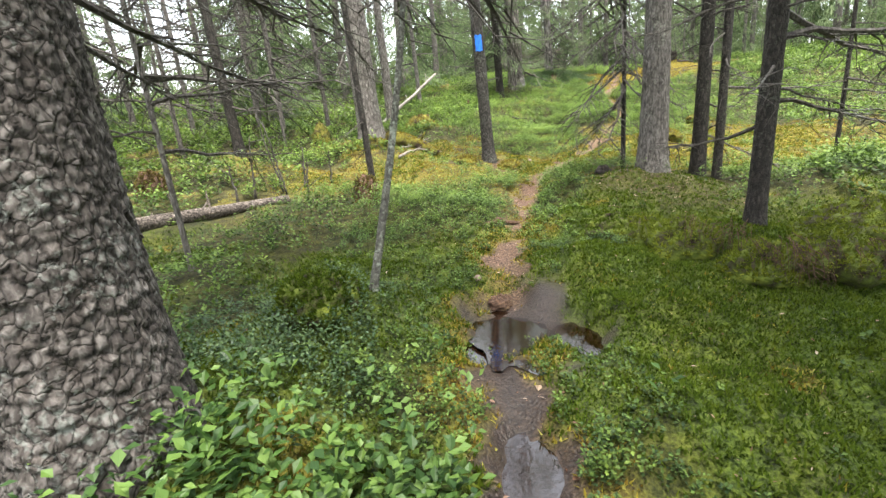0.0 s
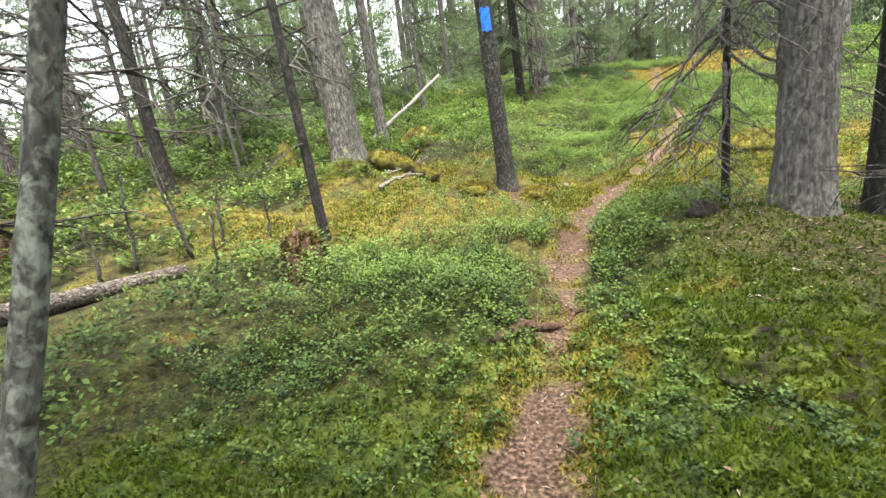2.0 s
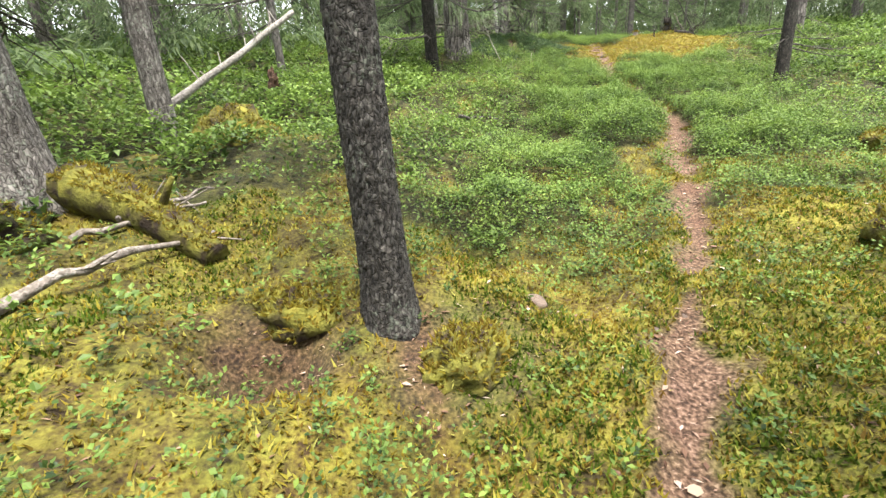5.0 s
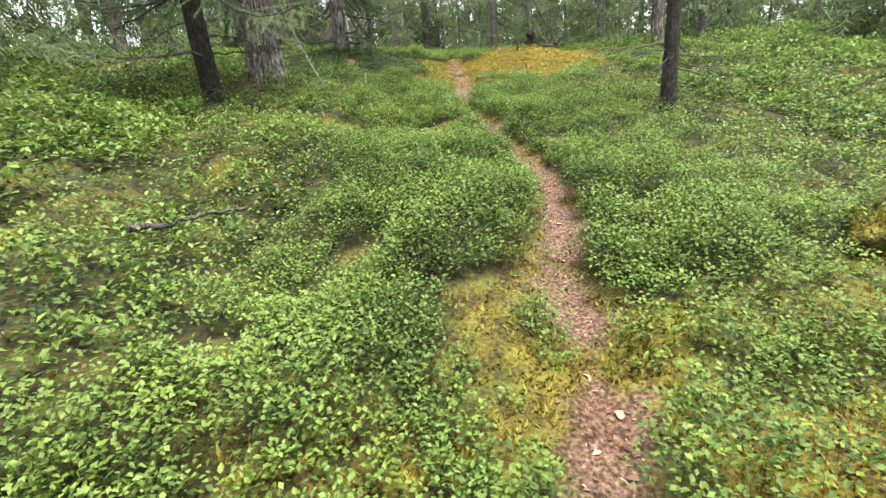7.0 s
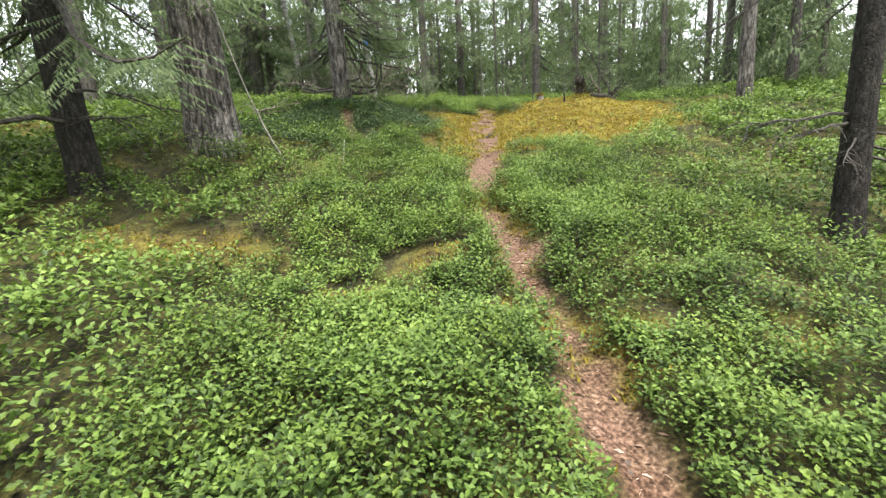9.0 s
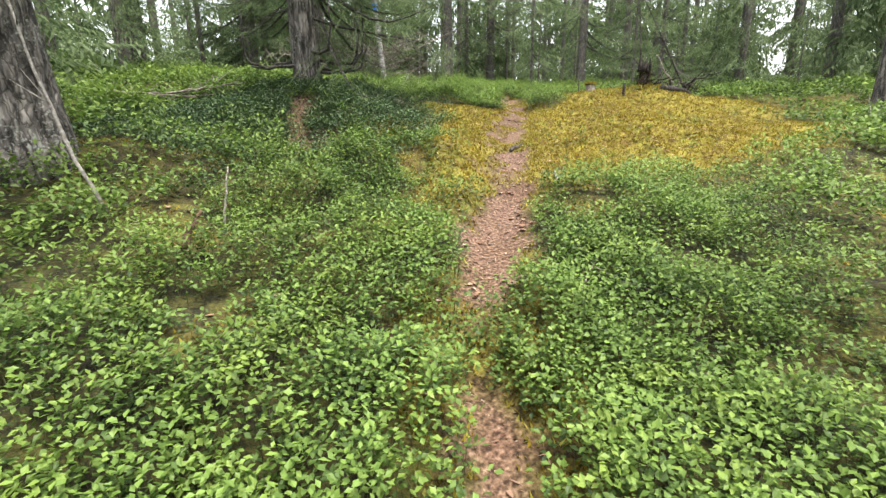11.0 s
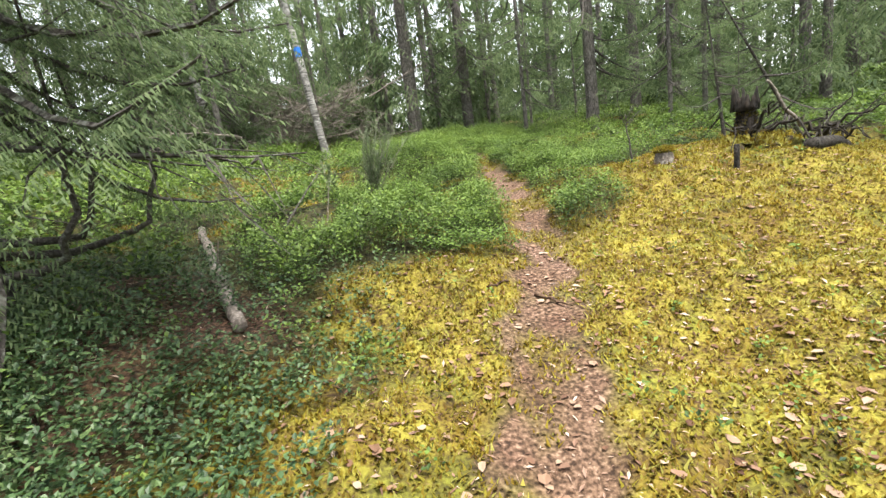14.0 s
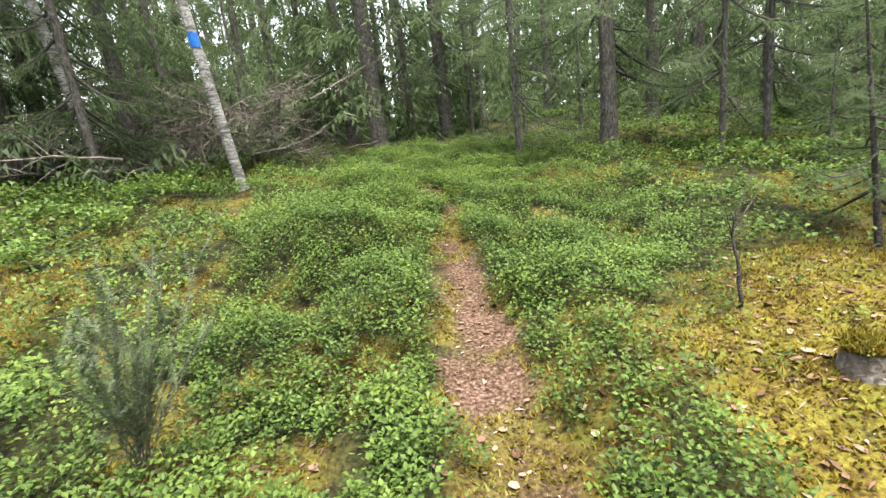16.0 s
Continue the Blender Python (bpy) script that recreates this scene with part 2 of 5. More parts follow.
def bark(name, dark, light, lichen, patch=0.5, scale=30.0, stretch=(1, 1, 0.35), rough=0.92, cells=0.0, plates=False):
    """Bark by fibre noise, cracked plates and lichen spots."""
    m, t, s = material(name, rough, 0)
    n = noise_of(t, scale, 6, stretch=stretch, distort=0.6)
    c = ramp(t, n, [(0.34, dark), (0.52, tuple(a * .6 + b * .4 for a, b in zip(dark, light))), (0.68, light)])
    relief = n
    if cells:
        co, mp, vo = t.nodes.new("ShaderNodeTexCoord"), t.nodes.new("ShaderNodeMapping"), t.nodes.new("ShaderNodeTexVoronoi")
        mp.inputs["Scale"].default_value = (1, 1, stretch[2] * .8 + .2)
        t.links.new(co.outputs["Object"], mp.inputs["Vector"])
        t.links.new(blend(t, 0.07, mp.outputs[0], noise_of(t, 11, 4, "Color")), vo.inputs["Vector"])
        vo.feature, vo.inputs["Scale"].default_value = "DISTANCE_TO_EDGE", cells
        crack = ramp(t, vo.outputs["Distance"], [(0.0, (0.4, 0.39, 0.38)), (0.06, (0.75, 0.74, 0.73)), (0.16, (1, 1, 1))])
        tone = t.nodes.new("ShaderNodeTexVoronoi")
        tone.inputs["Scale"].default_value = cells
        t.links.new(vo.inputs["Vector"].links[0].from_socket, tone.inputs["Vector"])
        c = blend(t, 0.75, c, ramp(t, tone.outputs["Color"], [(0.0, (0.5, 0.48, 0.47)), (0.6, (0.95, 0.95, 0.95)), (1.0, (1.3, 1.3, 1.3))]), "MULTIPLY")
        c = blend(t, 1.0, c, crack, "MULTIPLY")
        relief = blend(t, 0.6, n, crack)
    if plates:
        tone, rim = t.nodes.new("ShaderNodeAttribute"), t.nodes.new("ShaderNodeAttribute")
        tone.attribute_name, rim.attribute_name = "plate_tone", "plate_edge"
        c = blend(t, 0.85, c, ramp(t, tone.outputs["Fac"], [(0.0, (0.7, 0.66, 0.63)), (0.6, (0.98, 0.98, 0.98)), (1.0, (1.5, 1.52, 1.52))]), "MULTIPLY")
        c = blend(t, 1.0, c, ramp(t, rim.outputs["Fac"], [(0.0, (0.2, 0.18, 0.17)), (0.5, (0.72, 0.71, 0.7)), (1.0, (1.08, 1.08, 1.08))]), "MULTIPLY")
    l = noise_of(t, 3.2, 5)
    l2 = noise_of(t, 45.0, 3)
    mask = ramp(t, blend(t, 0.5, l, l2), [(0.62 - 0.2 * patch, (0, 0, 0)), (0.72 - 0.2 * patch, (1, 1, 1))])
    c = blend(t, blend(t, 0.75, (0, 0, 0), mask), c, lichen)
    t.links.new(c, s.inputs["Base Color"])
    b = t.nodes.new("ShaderNodeBump")
    b.inputs["Strength"].default_value, b.inputs["Distance"].default_value = 1.0, 0.014
    t.links.new(relief, b.inputs["Height"])
    t.links.new(b.outputs[0], s.inputs["Normal"])
    return m


BARK_SCALY = bark("scaly_spruce_bark", (0.036, 0.03, 0.027), (0.135, 0.122, 0.115), (0.17, 0.18, 0.165), 0.35, 40, (1, 1, 0.6), cells=22, plates=True)
BARK_DARK = bark("dark_spruce_bark", (0.014, 0.012, 0.010), (0.06, 0.052, 0.045), (0.095, 0.105, 0.08), 0.25, 40, cells=50)
BARK_FLAKE = bark("dark_flaky_bark", (0.022, 0.02, 0.018), (0.095, 0.088, 0.08), (0.13, 0.145, 0.115), 0.3, 48, (1, 1, 0.4), cells=58, plates=True)
BARK_WOODS = bark("grey_woodland_bark", (0.04, 0.035, 0.032), (0.17, 0.155, 0.14), (0.2, 0.21, 0.17), 0.3, 40)
BARK_GREY = bark("grey_spruce_bark", (0.06, 0.052, 0.047), (0.27, 0.25, 0.23), (0.24, 0.26, 0.21), 0.35, 32, cells=48)
BARK_FURROW = bark("furrowed_bark", (0.03, 0.026, 0.024), (0.27, 0.245, 0.225), (0.33, 0.34, 0.3), 0.3, 26, (1, 1, 0.16), cells=24)
BARK_SAPLING = bark("lichened_sapling_bark", (0.03, 0.028, 0.024), (0.13, 0.13, 0.11), (0.25, 0.28, 0.23), 0.5, 50, (1, 1, 0.5))
BARK_BIRCH = bark("birch_bark", (0.06, 0.055, 0.05), (0.36, 0.345, 0.325), (0.44, 0.43, 0.405), 0.45, 14, (0.6, 0.6, 2.6))
TWIG = bark("dead_twig", (0.025, 0.021, 0.018), (0.10, 0.09, 0.08), (0.19, 0.205, 0.17), 0.35, 60, (1, 1, 1))
DEADWOOD = bark("weathered_wood", (0.085, 0.07, 0.058), (0.27, 0.235, 0.205), (0.30, 0.285, 0.255), 0.35, 40, (1, 1, 1))
LOGWOOD = bark("old_log_bark", (0.04, 0.032, 0.026), (0.25, 0.21, 0.18), (0.3, 0.28, 0.25), 0.3, 40, (1, 1, 1), cells=30)
PALEWOOD = bark("bleached_wood", (0.12, 0.108, 0.096), (0.33, 0.305, 0.275), (0.34, 0.34, 0.30), 0.4, 40, (1, 1, 1))
CHAR = bark("dark_rotten_wood", (0.006, 0.005, 0.004), (0.035, 0.027, 0.021), (0.06, 0.06, 0.025), 0.25, 40, (1, 1, 0.4))
ROTWOOD = bark("rotten_red_wood", (0.03, 0.017, 0.011), (0.12, 0.068, 0.042), (0.12, 0.09, 0.05), 0.3, 50, (1, 1, 1))

# Darkest stop holds the shade low inside the shrubs, besides old leaves.
BERRY = leafy("bilberry_leaf", [(0.0, (0.028, 0.054, 0.015)), (0.35, (0.082, 0.135, 0.028)), (0.7, (0.15, 0.228, 0.046)), (1.0, (0.20, 0.285, 0.072))], 0.55, 0.34, 0.28, 0.7, age_shaded=True)
LINGON = leafy("lingonberry_leaf", [(0.0, (0.02, 0.042, 0.017)), (0.5, (0.038, 0.076, 0.028)), (1.0, (0.09, 0.14, 0.052))], 0.5, 0.15, 0.3, 0.6)
FALLEN = leafy("fallen_leaf", [(0.0, (0.10, 0.05, 0.03)), (0.35, (0.20, 0.115, 0.075)), (0.75, (0.28, 0.19, 0.135)), (1.0, (0.37, 0.285, 0.215))], 0.7, 0.15, 0.25)
JUNIPER = leafy("juniper_needles", [(0.0, (0.06, 0.09, 0.045)), (0.5, (0.115, 0.15, 0.08)), (1.0, (0.20, 0.235, 0.135))], 0.6, 0.3, 0.2)
HERB = leafy("herb_leaf", [(0.0, (0.02, 0.05, 0.012)), (0.5, (0.06, 0.12, 0.025)), (1.0, (0.13, 0.21, 0.045))], 0.5, 0.3, 0.3)
NEEDLES = leafy("spruce_needles", [(0.0, (0.05, 0.082, 0.034)), (0.5, (0.10, 0.145, 0.062)), (1.0, (0.16, 0.205, 0.098))], 0.6, 0.5, 0.2)
MOSSY = leafy("yellow_moss_tuft", [(0.0, (0.08, 0.045, 0.010)), (0.3, (0.175, 0.12, 0.017)), (0.7, (0.24, 0.207, 0.03)), (1.0, (0.31, 0.288, 0.08))], 0.8, 0.35, 0.1, 0.6)
MOSSG = leafy("green_moss_tuft", [(0.0, (0.026, 0.045, 0.005)), (0.5, (0.054, 0.085, 0.007)), (1.0, (0.10, 0.135, 0.014))], 0.85, 0.4, 0.1, 0.7)
LITTER = leafy("dry_needle_litter", [(0.0, (0.06, 0.028, 0.016)), (0.45, (0.16, 0.09, 0.06)), (0.8, (0.28, 0.18, 0.137)), (1.0, (0.50, 0.40, 0.33))], 0.75, 0.15, 0.25)
LIMEMOSS = leafy("lime_moss_tuft", [(0.0, (0.06, 0.075, 0.008)), (0.5, (0.115, 0.15, 0.014)), (1.0, (0.19, 0.21, 0.03))], 0.85, 0.35, 0.1, 0.7)
BROWNMOSS = leafy("brown_moss_tuft", [(0.0, (0.03, 0.02, 0.008)), (0.5, (0.08, 0.058, 0.016)), (1.0, (0.15, 0.13, 0.035))], 0.85, 0.2, 0.1)
STALK = leafy("shrub_stem", [(0.0, (0.035, 0.03, 0.012)), (1.0, (0.075, 0.085, 0.025))], 0.6, 0.1)


def earth():
    m, t, s = material("forest_floor", 0.95, 0)
    fine, mid = noise_of(t, 55, 6), noise_of(t, 9, 5)
    soil = ramp(t, fine, [(0.35, (0.014, 0.009, 0.006)), (0.52, (0.05, 0.028, 0.017)), (0.68, (0.12, 0.07, 0.045))])
    # Ground under shrubs, its colour darkened to deepen the shade in their gaps.
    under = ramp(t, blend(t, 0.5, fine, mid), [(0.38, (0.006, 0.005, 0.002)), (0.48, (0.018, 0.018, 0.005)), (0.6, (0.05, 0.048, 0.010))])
    path = ramp(t, fine, [(0.35, (0.024, 0.012, 0.007)), (0.47, (0.075, 0.042, 0.027)), (0.6, (0.15, 0.09, 0.065)), (0.72, (0.26, 0.175, 0.135))])
    gold = ramp(t, blend(t, 0.5, fine, mid), [(0.38, (0.04, 0.02, 0.006)), (0.48, (0.125, 0.092, 0.014)), (0.6, (0.21, 0.182, 0.028))])
    green = ramp(t, blend(t, 0.5, fine, mid), [(0.36, (0.012, 0.018, 0.004)), (0.48, (0.036, 0.056, 0.007)), (0.62, (0.08, 0.11, 0.012))])
    muck = ramp(t, fine, [(0.35, (0.008, 0.005, 0.004)), (0.65, (0.035, 0.024, 0.018))])

    def zone(name):
        a = t.nodes.new("ShaderNodeAttribute")
        a.attribute_name = name
        return a.outputs["Fac"]

    broad = ramp(t, noise_of(t, 1.7, 4), [(0.38, (0.6, 0.5, 0.38)), (0.5, (0.9, 0.95, 0.8)), (0.62, (1.0, 1.0, 1.0))])
    gold, path = blend(t, 0.8, gold, broad, "MULTIPLY"), blend(t, 0.6, path, broad, "MULTIPLY")
    gold = blend(t, ramp(t, noise_of(t, 3.1, 5), [(0.5, (0, 0, 0)), (0.62, (0.75, 0.75, 0.75))]), gold, blend(t, 0.35, green, gold))
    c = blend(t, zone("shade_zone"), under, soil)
    c = blend(t, zone("lawn_zone"), c, green)
    c = blend(t, zone("yellow_zone"), c, gold)
    c = blend(t, zone("trail_zone"), c, path)
    c = blend(t, zone("mud_zone"), c, muck)
    t.links.new(c, s.inputs["Base Color"])
    r = t.nodes.new("ShaderNodeMapRange")
    r.inputs["To Min"].default_value, r.inputs["To Max"].default_value = 0.95, 0.4
    t.links.new(zone("mud_zone"), r.inputs["Value"])
    t.links.new(r.outputs[0], s.inputs["Roughness"])
    b = t.nodes.new("ShaderNodeBump")
    b.inputs["Strength"].default_value, b.inputs["Distance"].default_value = 0.8, 0.02
    t.links.new(fine, b.inputs["Height"])
    t.links.new(b.outputs[0], s.inputs["Normal"])
    return m


EARTH = earth()


def water():
    m, t, s = material("brown_puddle_water", 0.02, 0.04, 25, 1.0)
    s.inputs["Base Color"].default_value = (0.010, 0.0045, 0.002, 1)
    return m


WATER = water()


def paint():
    m, t, s = material("blue_trail_paint", 0.6, 0.4, 50)
    t.links.new(ramp(t, noise_of(t, 40, 4), [(0.3, (0.008, 0.09, 0.42)), (0.7, (0.02, 0.2, 0.75))]), s.inputs["Base Color"])
    return m


PAINT = paint()


# ---- mesh helpers ----
def mesh_of(name, verts, faces, mat, smooth_faces=False):
    """A mesh from arrays: verts (n, 3), faces (m, 3) or (m, 4)."""
    me = bpy.data.meshes.new(name)
    verts, faces = np.asarray(verts, np.float32), np.asarray(faces, np.int32)
    k = faces.shape[1]
    me.vertices.add(len(verts))
    me.vertices.foreach_set("co", verts.ravel())
    me.loops.add(faces.size)
    me.loops.foreach_set("vertex_index", faces.ravel())
    me.polygons.add(len(faces))
    me.polygons.foreach_set("loop_start", np.arange(0, faces.size, k, dtype=np.int32))
    me.polygons.foreach_set("use_smooth", np.full(len(faces), smooth_faces))
    me.update(calc_edges=True)
    me.materials.append(mat)
    return me


def thing(name, label, category, x, y, z, group="", rz=0.0):
    ob = new(name)
    ob.empty_display_size = 0.1
    ob.matrix_world = pose(x, y, z, 0, 0, rz)
    return tagged(ob, label, category, group)


def child(name, mesh, parent, local=None, label=""):
    ob = new(name, mesh)
    ob.parent = parent
    if local is not None:
        ob.matrix_basis = local
    return tagged(ob, label)


def tube(points, radii, sides=8, rough=0.0, cap=True, rng=None):
    """Vertices and quads of a tube along points, with uneven girth."""
    pts = np.asarray(points, float)
    n = len(pts)
    tang = np.gradient(pts, axis=0)
    tang /= np.linalg.norm(tang, axis=1)[:, None] + 1e-9
    ref = np.array([0.0, 0.0, 1.0]) if abs(tang[:, 2]).mean() < 0.7 else np.array([0.0, 1.0, 0.0])
    a = np.cross(tang, ref)
    a /= np.linalg.norm(a, axis=1)[:, None] + 1e-9
    b = np.cross(tang, a)
    ang = np.linspace(0, 2 * np.pi, sides, endpoint=False)
    r = np.asarray(radii, float)[:, None] * np.ones(sides)
    if rough:
        r = r * (1 + (np.random.rand(n, sides) - 0.5) * 2 * rough)
    v = pts[:, None, :] + (a[:, None, :] * np.cos(ang)[None, :, None] + b[:, None, :] * np.sin(ang)[None, :, None]) * r[:, :, None]
    idx = np.arange(n * sides).reshape(n, sides)
    nxt = np.roll(idx, -1, axis=1)
    f = np.stack([idx[:-1], nxt[:-1], nxt[1:], idx[1:]], -1).reshape(-1, 4)
    v = v.reshape(-1, 3)
    if cap:
        v = np.vstack([v, pts[0], pts[-1]])
        c0, c1 = len(v) - 2, len(v) - 1
        for row, c in ((idx[0][::-1], c0), (idx[-1], c1)):
            for q in range(0, sides - 1, 2):
                f = np.vstack([f, [[row[q], row[(q + 1) % sides], row[(q + 2) % sides], c]]])
    return v, f


def joined(parts):
    vs, fs, n = [], [], 0
    for v, f in parts:
        vs.append(v)
        fs.append(f + n)
        n += len(v)
    return np.vstack(vs), np.vstack(fs)


def trunk_mesh(name, base_r, top_r, tall, mat, sides=24, rings=60, flare=0.35, lean=(0, 0), bend=0.0, scales=0.0, seed=0, furrow=0.0, plate_size=0.035):
    """A tapered trunk from 0.25 m under ground, with root flare, uneven girth and bark plates."""
    rng = np.random.default_rng(seed)
    z = np.concatenate([np.linspace(-0.25, min(2.2, tall * .4), int(rings * .75)), np.linspace(min(2.2, tall * .4), tall, rings - int(rings * .75) + 1)[1:]])
    ang = np.linspace(0, 2 * np.pi, sides, endpoint=False)
    zz, aa = np.meshgrid(z, ang, indexing="ij")
    h = np.clip(zz / tall, 0, 1)
    r = base_r + (top_r - base_r) * h ** 0.85
    lobes = 1 + 0.5 * np.cos(aa * 5 + rng.uniform(0, 6)) + 0.3 * np.cos(aa * 3 + rng.uniform(0, 6))
    r = r * (1 + flare * np.exp(-np.maximum(zz + 0.05, 0) / (0.9 * base_r + 0.05)) * (0.6 + 0.4 * lobes))
    r = r * (1 + 0.05 * np.sin(aa * 2 + zz * 1.3 + seed) + 0.03 * np.sin(aa * 3 - zz * 2.1))
    arc = aa * base_r
    if scales:
        size = plate_size
        warp = 0.35 * size
        pu = (arc + (grain(arc, zz, .03, seed) - .5) * warp) / (size * .8)
        pz = (zz + (grain(arc + 7, zz, .06, seed + 1) - .5) * warp) / size
        cu, cz = np.floor(pu).astype(np.int64), np.floor(pz).astype(np.int64)
        first, second = np.full(zz.shape, 9.0), np.full(zz.shape, 9.0)
        plate, lift = np.zeros(zz.shape), np.zeros(zz.shape)
        for du in (-1, 0, 1):
            for dz in (-1, 0, 1):
                i, j = cu + du, cz + dz
                dx, dy = pu - i - lattice(i, j, seed), pz - j - lattice(i, j, seed + 5)
                d = np.hypot(dx, dy)
                near = d < first
                second = np.where(near, first, np.minimum(second, d))
                plate = np.where(near, lattice(i, j, seed + 9), plate)
                lift = np.where(near, dx * (lattice(i, j, seed + 11) - .5) * 1.6 - dy * (.3 + .8 * lattice(i, j, seed + 12)), lift)
                first = np.where(near, d, first)
        edge = smooth(.0, .15, second - first)
        r = r + scales * (edge * (.35 + .5 * plate + 1.5 * lift) + .35 * (grain(arc, zz, .012, seed + 3) - .5) - .4)
    if furrow:
        w = grain(arc + (grain(arc, zz, .12, seed) - .5) * .05, zz * 0.12, 0.028, seed + 2)
        r = r + furrow * (smooth(.25, .6, w) - .6)
    cx = lean[0] * zz + bend * np.sin(np.clip(zz, 0, None) * 0.8) * 0.2
    cy = lean[1] * zz
    v = np.stack([cx + r * np.cos(aa), cy + r * np.sin(aa), zz], -1).reshape(-1, 3)
    idx = np.arange(len(z) * sides).reshape(len(z), sides)
    nxt = np.roll(idx, -1, axis=1)
    f = np.stack([idx[:-1], nxt[:-1], nxt[1:], idx[1:]], -1).reshape(-1, 4)
    me = mesh_of(name, v, f, mat, True)
    if scales:
        me.attributes.new("plate_tone", "FLOAT", "POINT").data.foreach_set("value", plate.ravel().astype(np.float32))
        me.attributes.new("plate_edge", "FLOAT", "POINT").data.foreach_set("value", edge.ravel().astype(np.float32))
    return me


def dead_branch(seed, length=1.2, droop=0.25, twigs=9, thick=0.012):
    """A bare branch along +x with finer twigs."""
    rng = np.random.default_rng(seed)
    n = 8
    s = np.linspace(0, 1, n)
    side = rng.uniform(-.25, .25)
    main = np.stack([s * length, side * s ** 2 * length + 0.02 * np.cumsum(rng.normal(0, 1, n)) * .6, -droop * length * s ** 1.4 + 0.12 * length * s ** 3 + 0.012 * np.cumsum(rng.normal(0, 1, n))], -1)
    parts = [tube(main, thick * (1 - 0.85 * s), 5, cap=False)]
    for k in range(twigs):
        u = rng.uniform(0.25, 0.98)
        p = np.array([np.interp(u, s, main[:, i]) for i in range(3)])
        L = length * rng.uniform(0.12, 0.38) * (1.2 - u * .6)
        a = rng.choice([-1, 1]) * rng.uniform(0.5, 1.1)
        q = np.linspace(0, 1, 3)
        tw = p + np.stack([q * L * np.cos(a), q * L * np.sin(a), -q ** 1.5 * L * rng.uniform(0.1, 0.7)], -1)
        tw[1:] += rng.normal(0, 0.012, (2, 3))
        parts.append(tube(tw, thick * 0.4 * (1 - 0.8 * q), 3, cap=False))
        for j in range(1):
            e = tw[2 - j] + np.stack([q * .1, (q * .1) * rng.uniform(-1, 1), -q * rng.uniform(0.02, .12)], -1)
            parts.append(tube(e, thick * 0.2 * (1 - .7 * q), 3, cap=False))
    return joined(parts)


def needle_strip(p0, p1, count, size, rng, fat=0.17):
    """Needled twiglets either side of a branchlet, as slim triangles."""
    d = p1 - p0
    L = np.linalg.norm(d) + 1e-6
    d = d / L
    side = np.cross(d, [0, 0, 1.0])
    side /= np.linalg.norm(side) + 1e-6
    up = np.cross(side, d)
    u = (np.arange(count) + rng.uniform(0, 1, count)) / count
    sg = np.where(np.arange(count) % 2 == 0, 1.0, -1.0)
    base = p0 + np.outer(u * L, d)
    ln = size * rng.uniform(0.6, 1.2, count) * (1.05 - 0.5 * u)
    out = (d[None] * 0.65 + side[None] * (sg * rng.uniform(.5, .9, count))[:, None] + up[None] * rng.uniform(-.35, .25, count)[:, None] - np.array([0, 0, .35]))
    tip = base + out * ln[:, None]
    w = d * (size * fat)
    v = np.stack([base - w, base + w, tip], 1).reshape(-1, 3)
    return v


def bough(seed, length=1.6, droop=0.35, density=1.0, size=0.09, fat=0.17):
    """A living spruce bough along +x; returns (wood verts, quads) and needle triangles."""
    rng = np.random.default_rng(seed)
    n = 7
    s = np.linspace(0, 1, n)
    main = np.stack([s * length, np.cumsum(rng.normal(0, .02, n)) * length, -droop * length * np.sin(s * 2.2) + .06 * length * s ** 2], -1)
    wood = tube(main, 0.016 * length * (1 - .85 * s), 4, cap=False)
    tris = []
    m = int(16 * density)
    for k in range(m):
        u = 0.18 + 0.8 * (k + rng.uniform(0, 1)) / m
        p = np.array([np.interp(u, s, main[:, i]) for i in range(3)])
        L = length * (0.42 * (1.05 - u) + 0.1) * rng.uniform(.7, 1.15)
        a = (1 if k % 2 else -1) * rng.uniform(.55, 1.0)
        e = p + np.array([L * math.cos(a), L * math.sin(a), -L * rng.uniform(0.15, 0.75)])
        tris.append(needle_strip(p, e, max(4, int(L / size * 3.2)), size, rng, fat))
    tris.append(needle_strip(main[3], main[-1], int(length / size * 2.2), size, rng, fat))
    return wood, np.vstack(tris)


def place(v, m):
    a = np.array(m)
    return v @ a[:3, :3].T + a[:3, 3]


def crown_mesh(name, seed, low, tall, spread, boughs, density, size, ragged=0.25, fat=0.25):
    """A whole spruce crown of boughs, as needle triangles."""
    rng = np.random.default_rng(seed)
    kinds = [bough(seed * 31 + k, 1.0, rng.uniform(.2, .5), density, size, fat) for k in range(4)]
    out = []
    for k in range(boughs):
        u = (k + rng.uniform(0, 1)) / boughs
        z = low + (tall - low) * u ** 1.15
        L = spread * (1 - u) ** 0.75 * rng.uniform(1 - ragged, 1 + ragged) + 0.25
        m = pose(0, 0, z, 0, rng.uniform(0, 32), rng.uniform(0, 360)) @ Matrix.Diagonal((L, L, L, 1))
        out.append(place(kinds[k % 4][1], m))
    v = np.vstack(out)
    return mesh_of(name, v, np.arange(len(v)).reshape(-1, 3), NEEDLES)


# ---- ground sheet ----
def spread_axis(lo, hi, step, far):
    a = list(np.arange(lo, hi + 1e-6, step))
    d, up, down = step, [], []
    v = hi
    while v < far:
        d *= 1.28
        v += d
        up.append(v)
    d, v = step, lo
    while v > -far:
        d *= 1.28
        v -= d
        down.append(v)
    return np.array(down[::-1] + a + up)


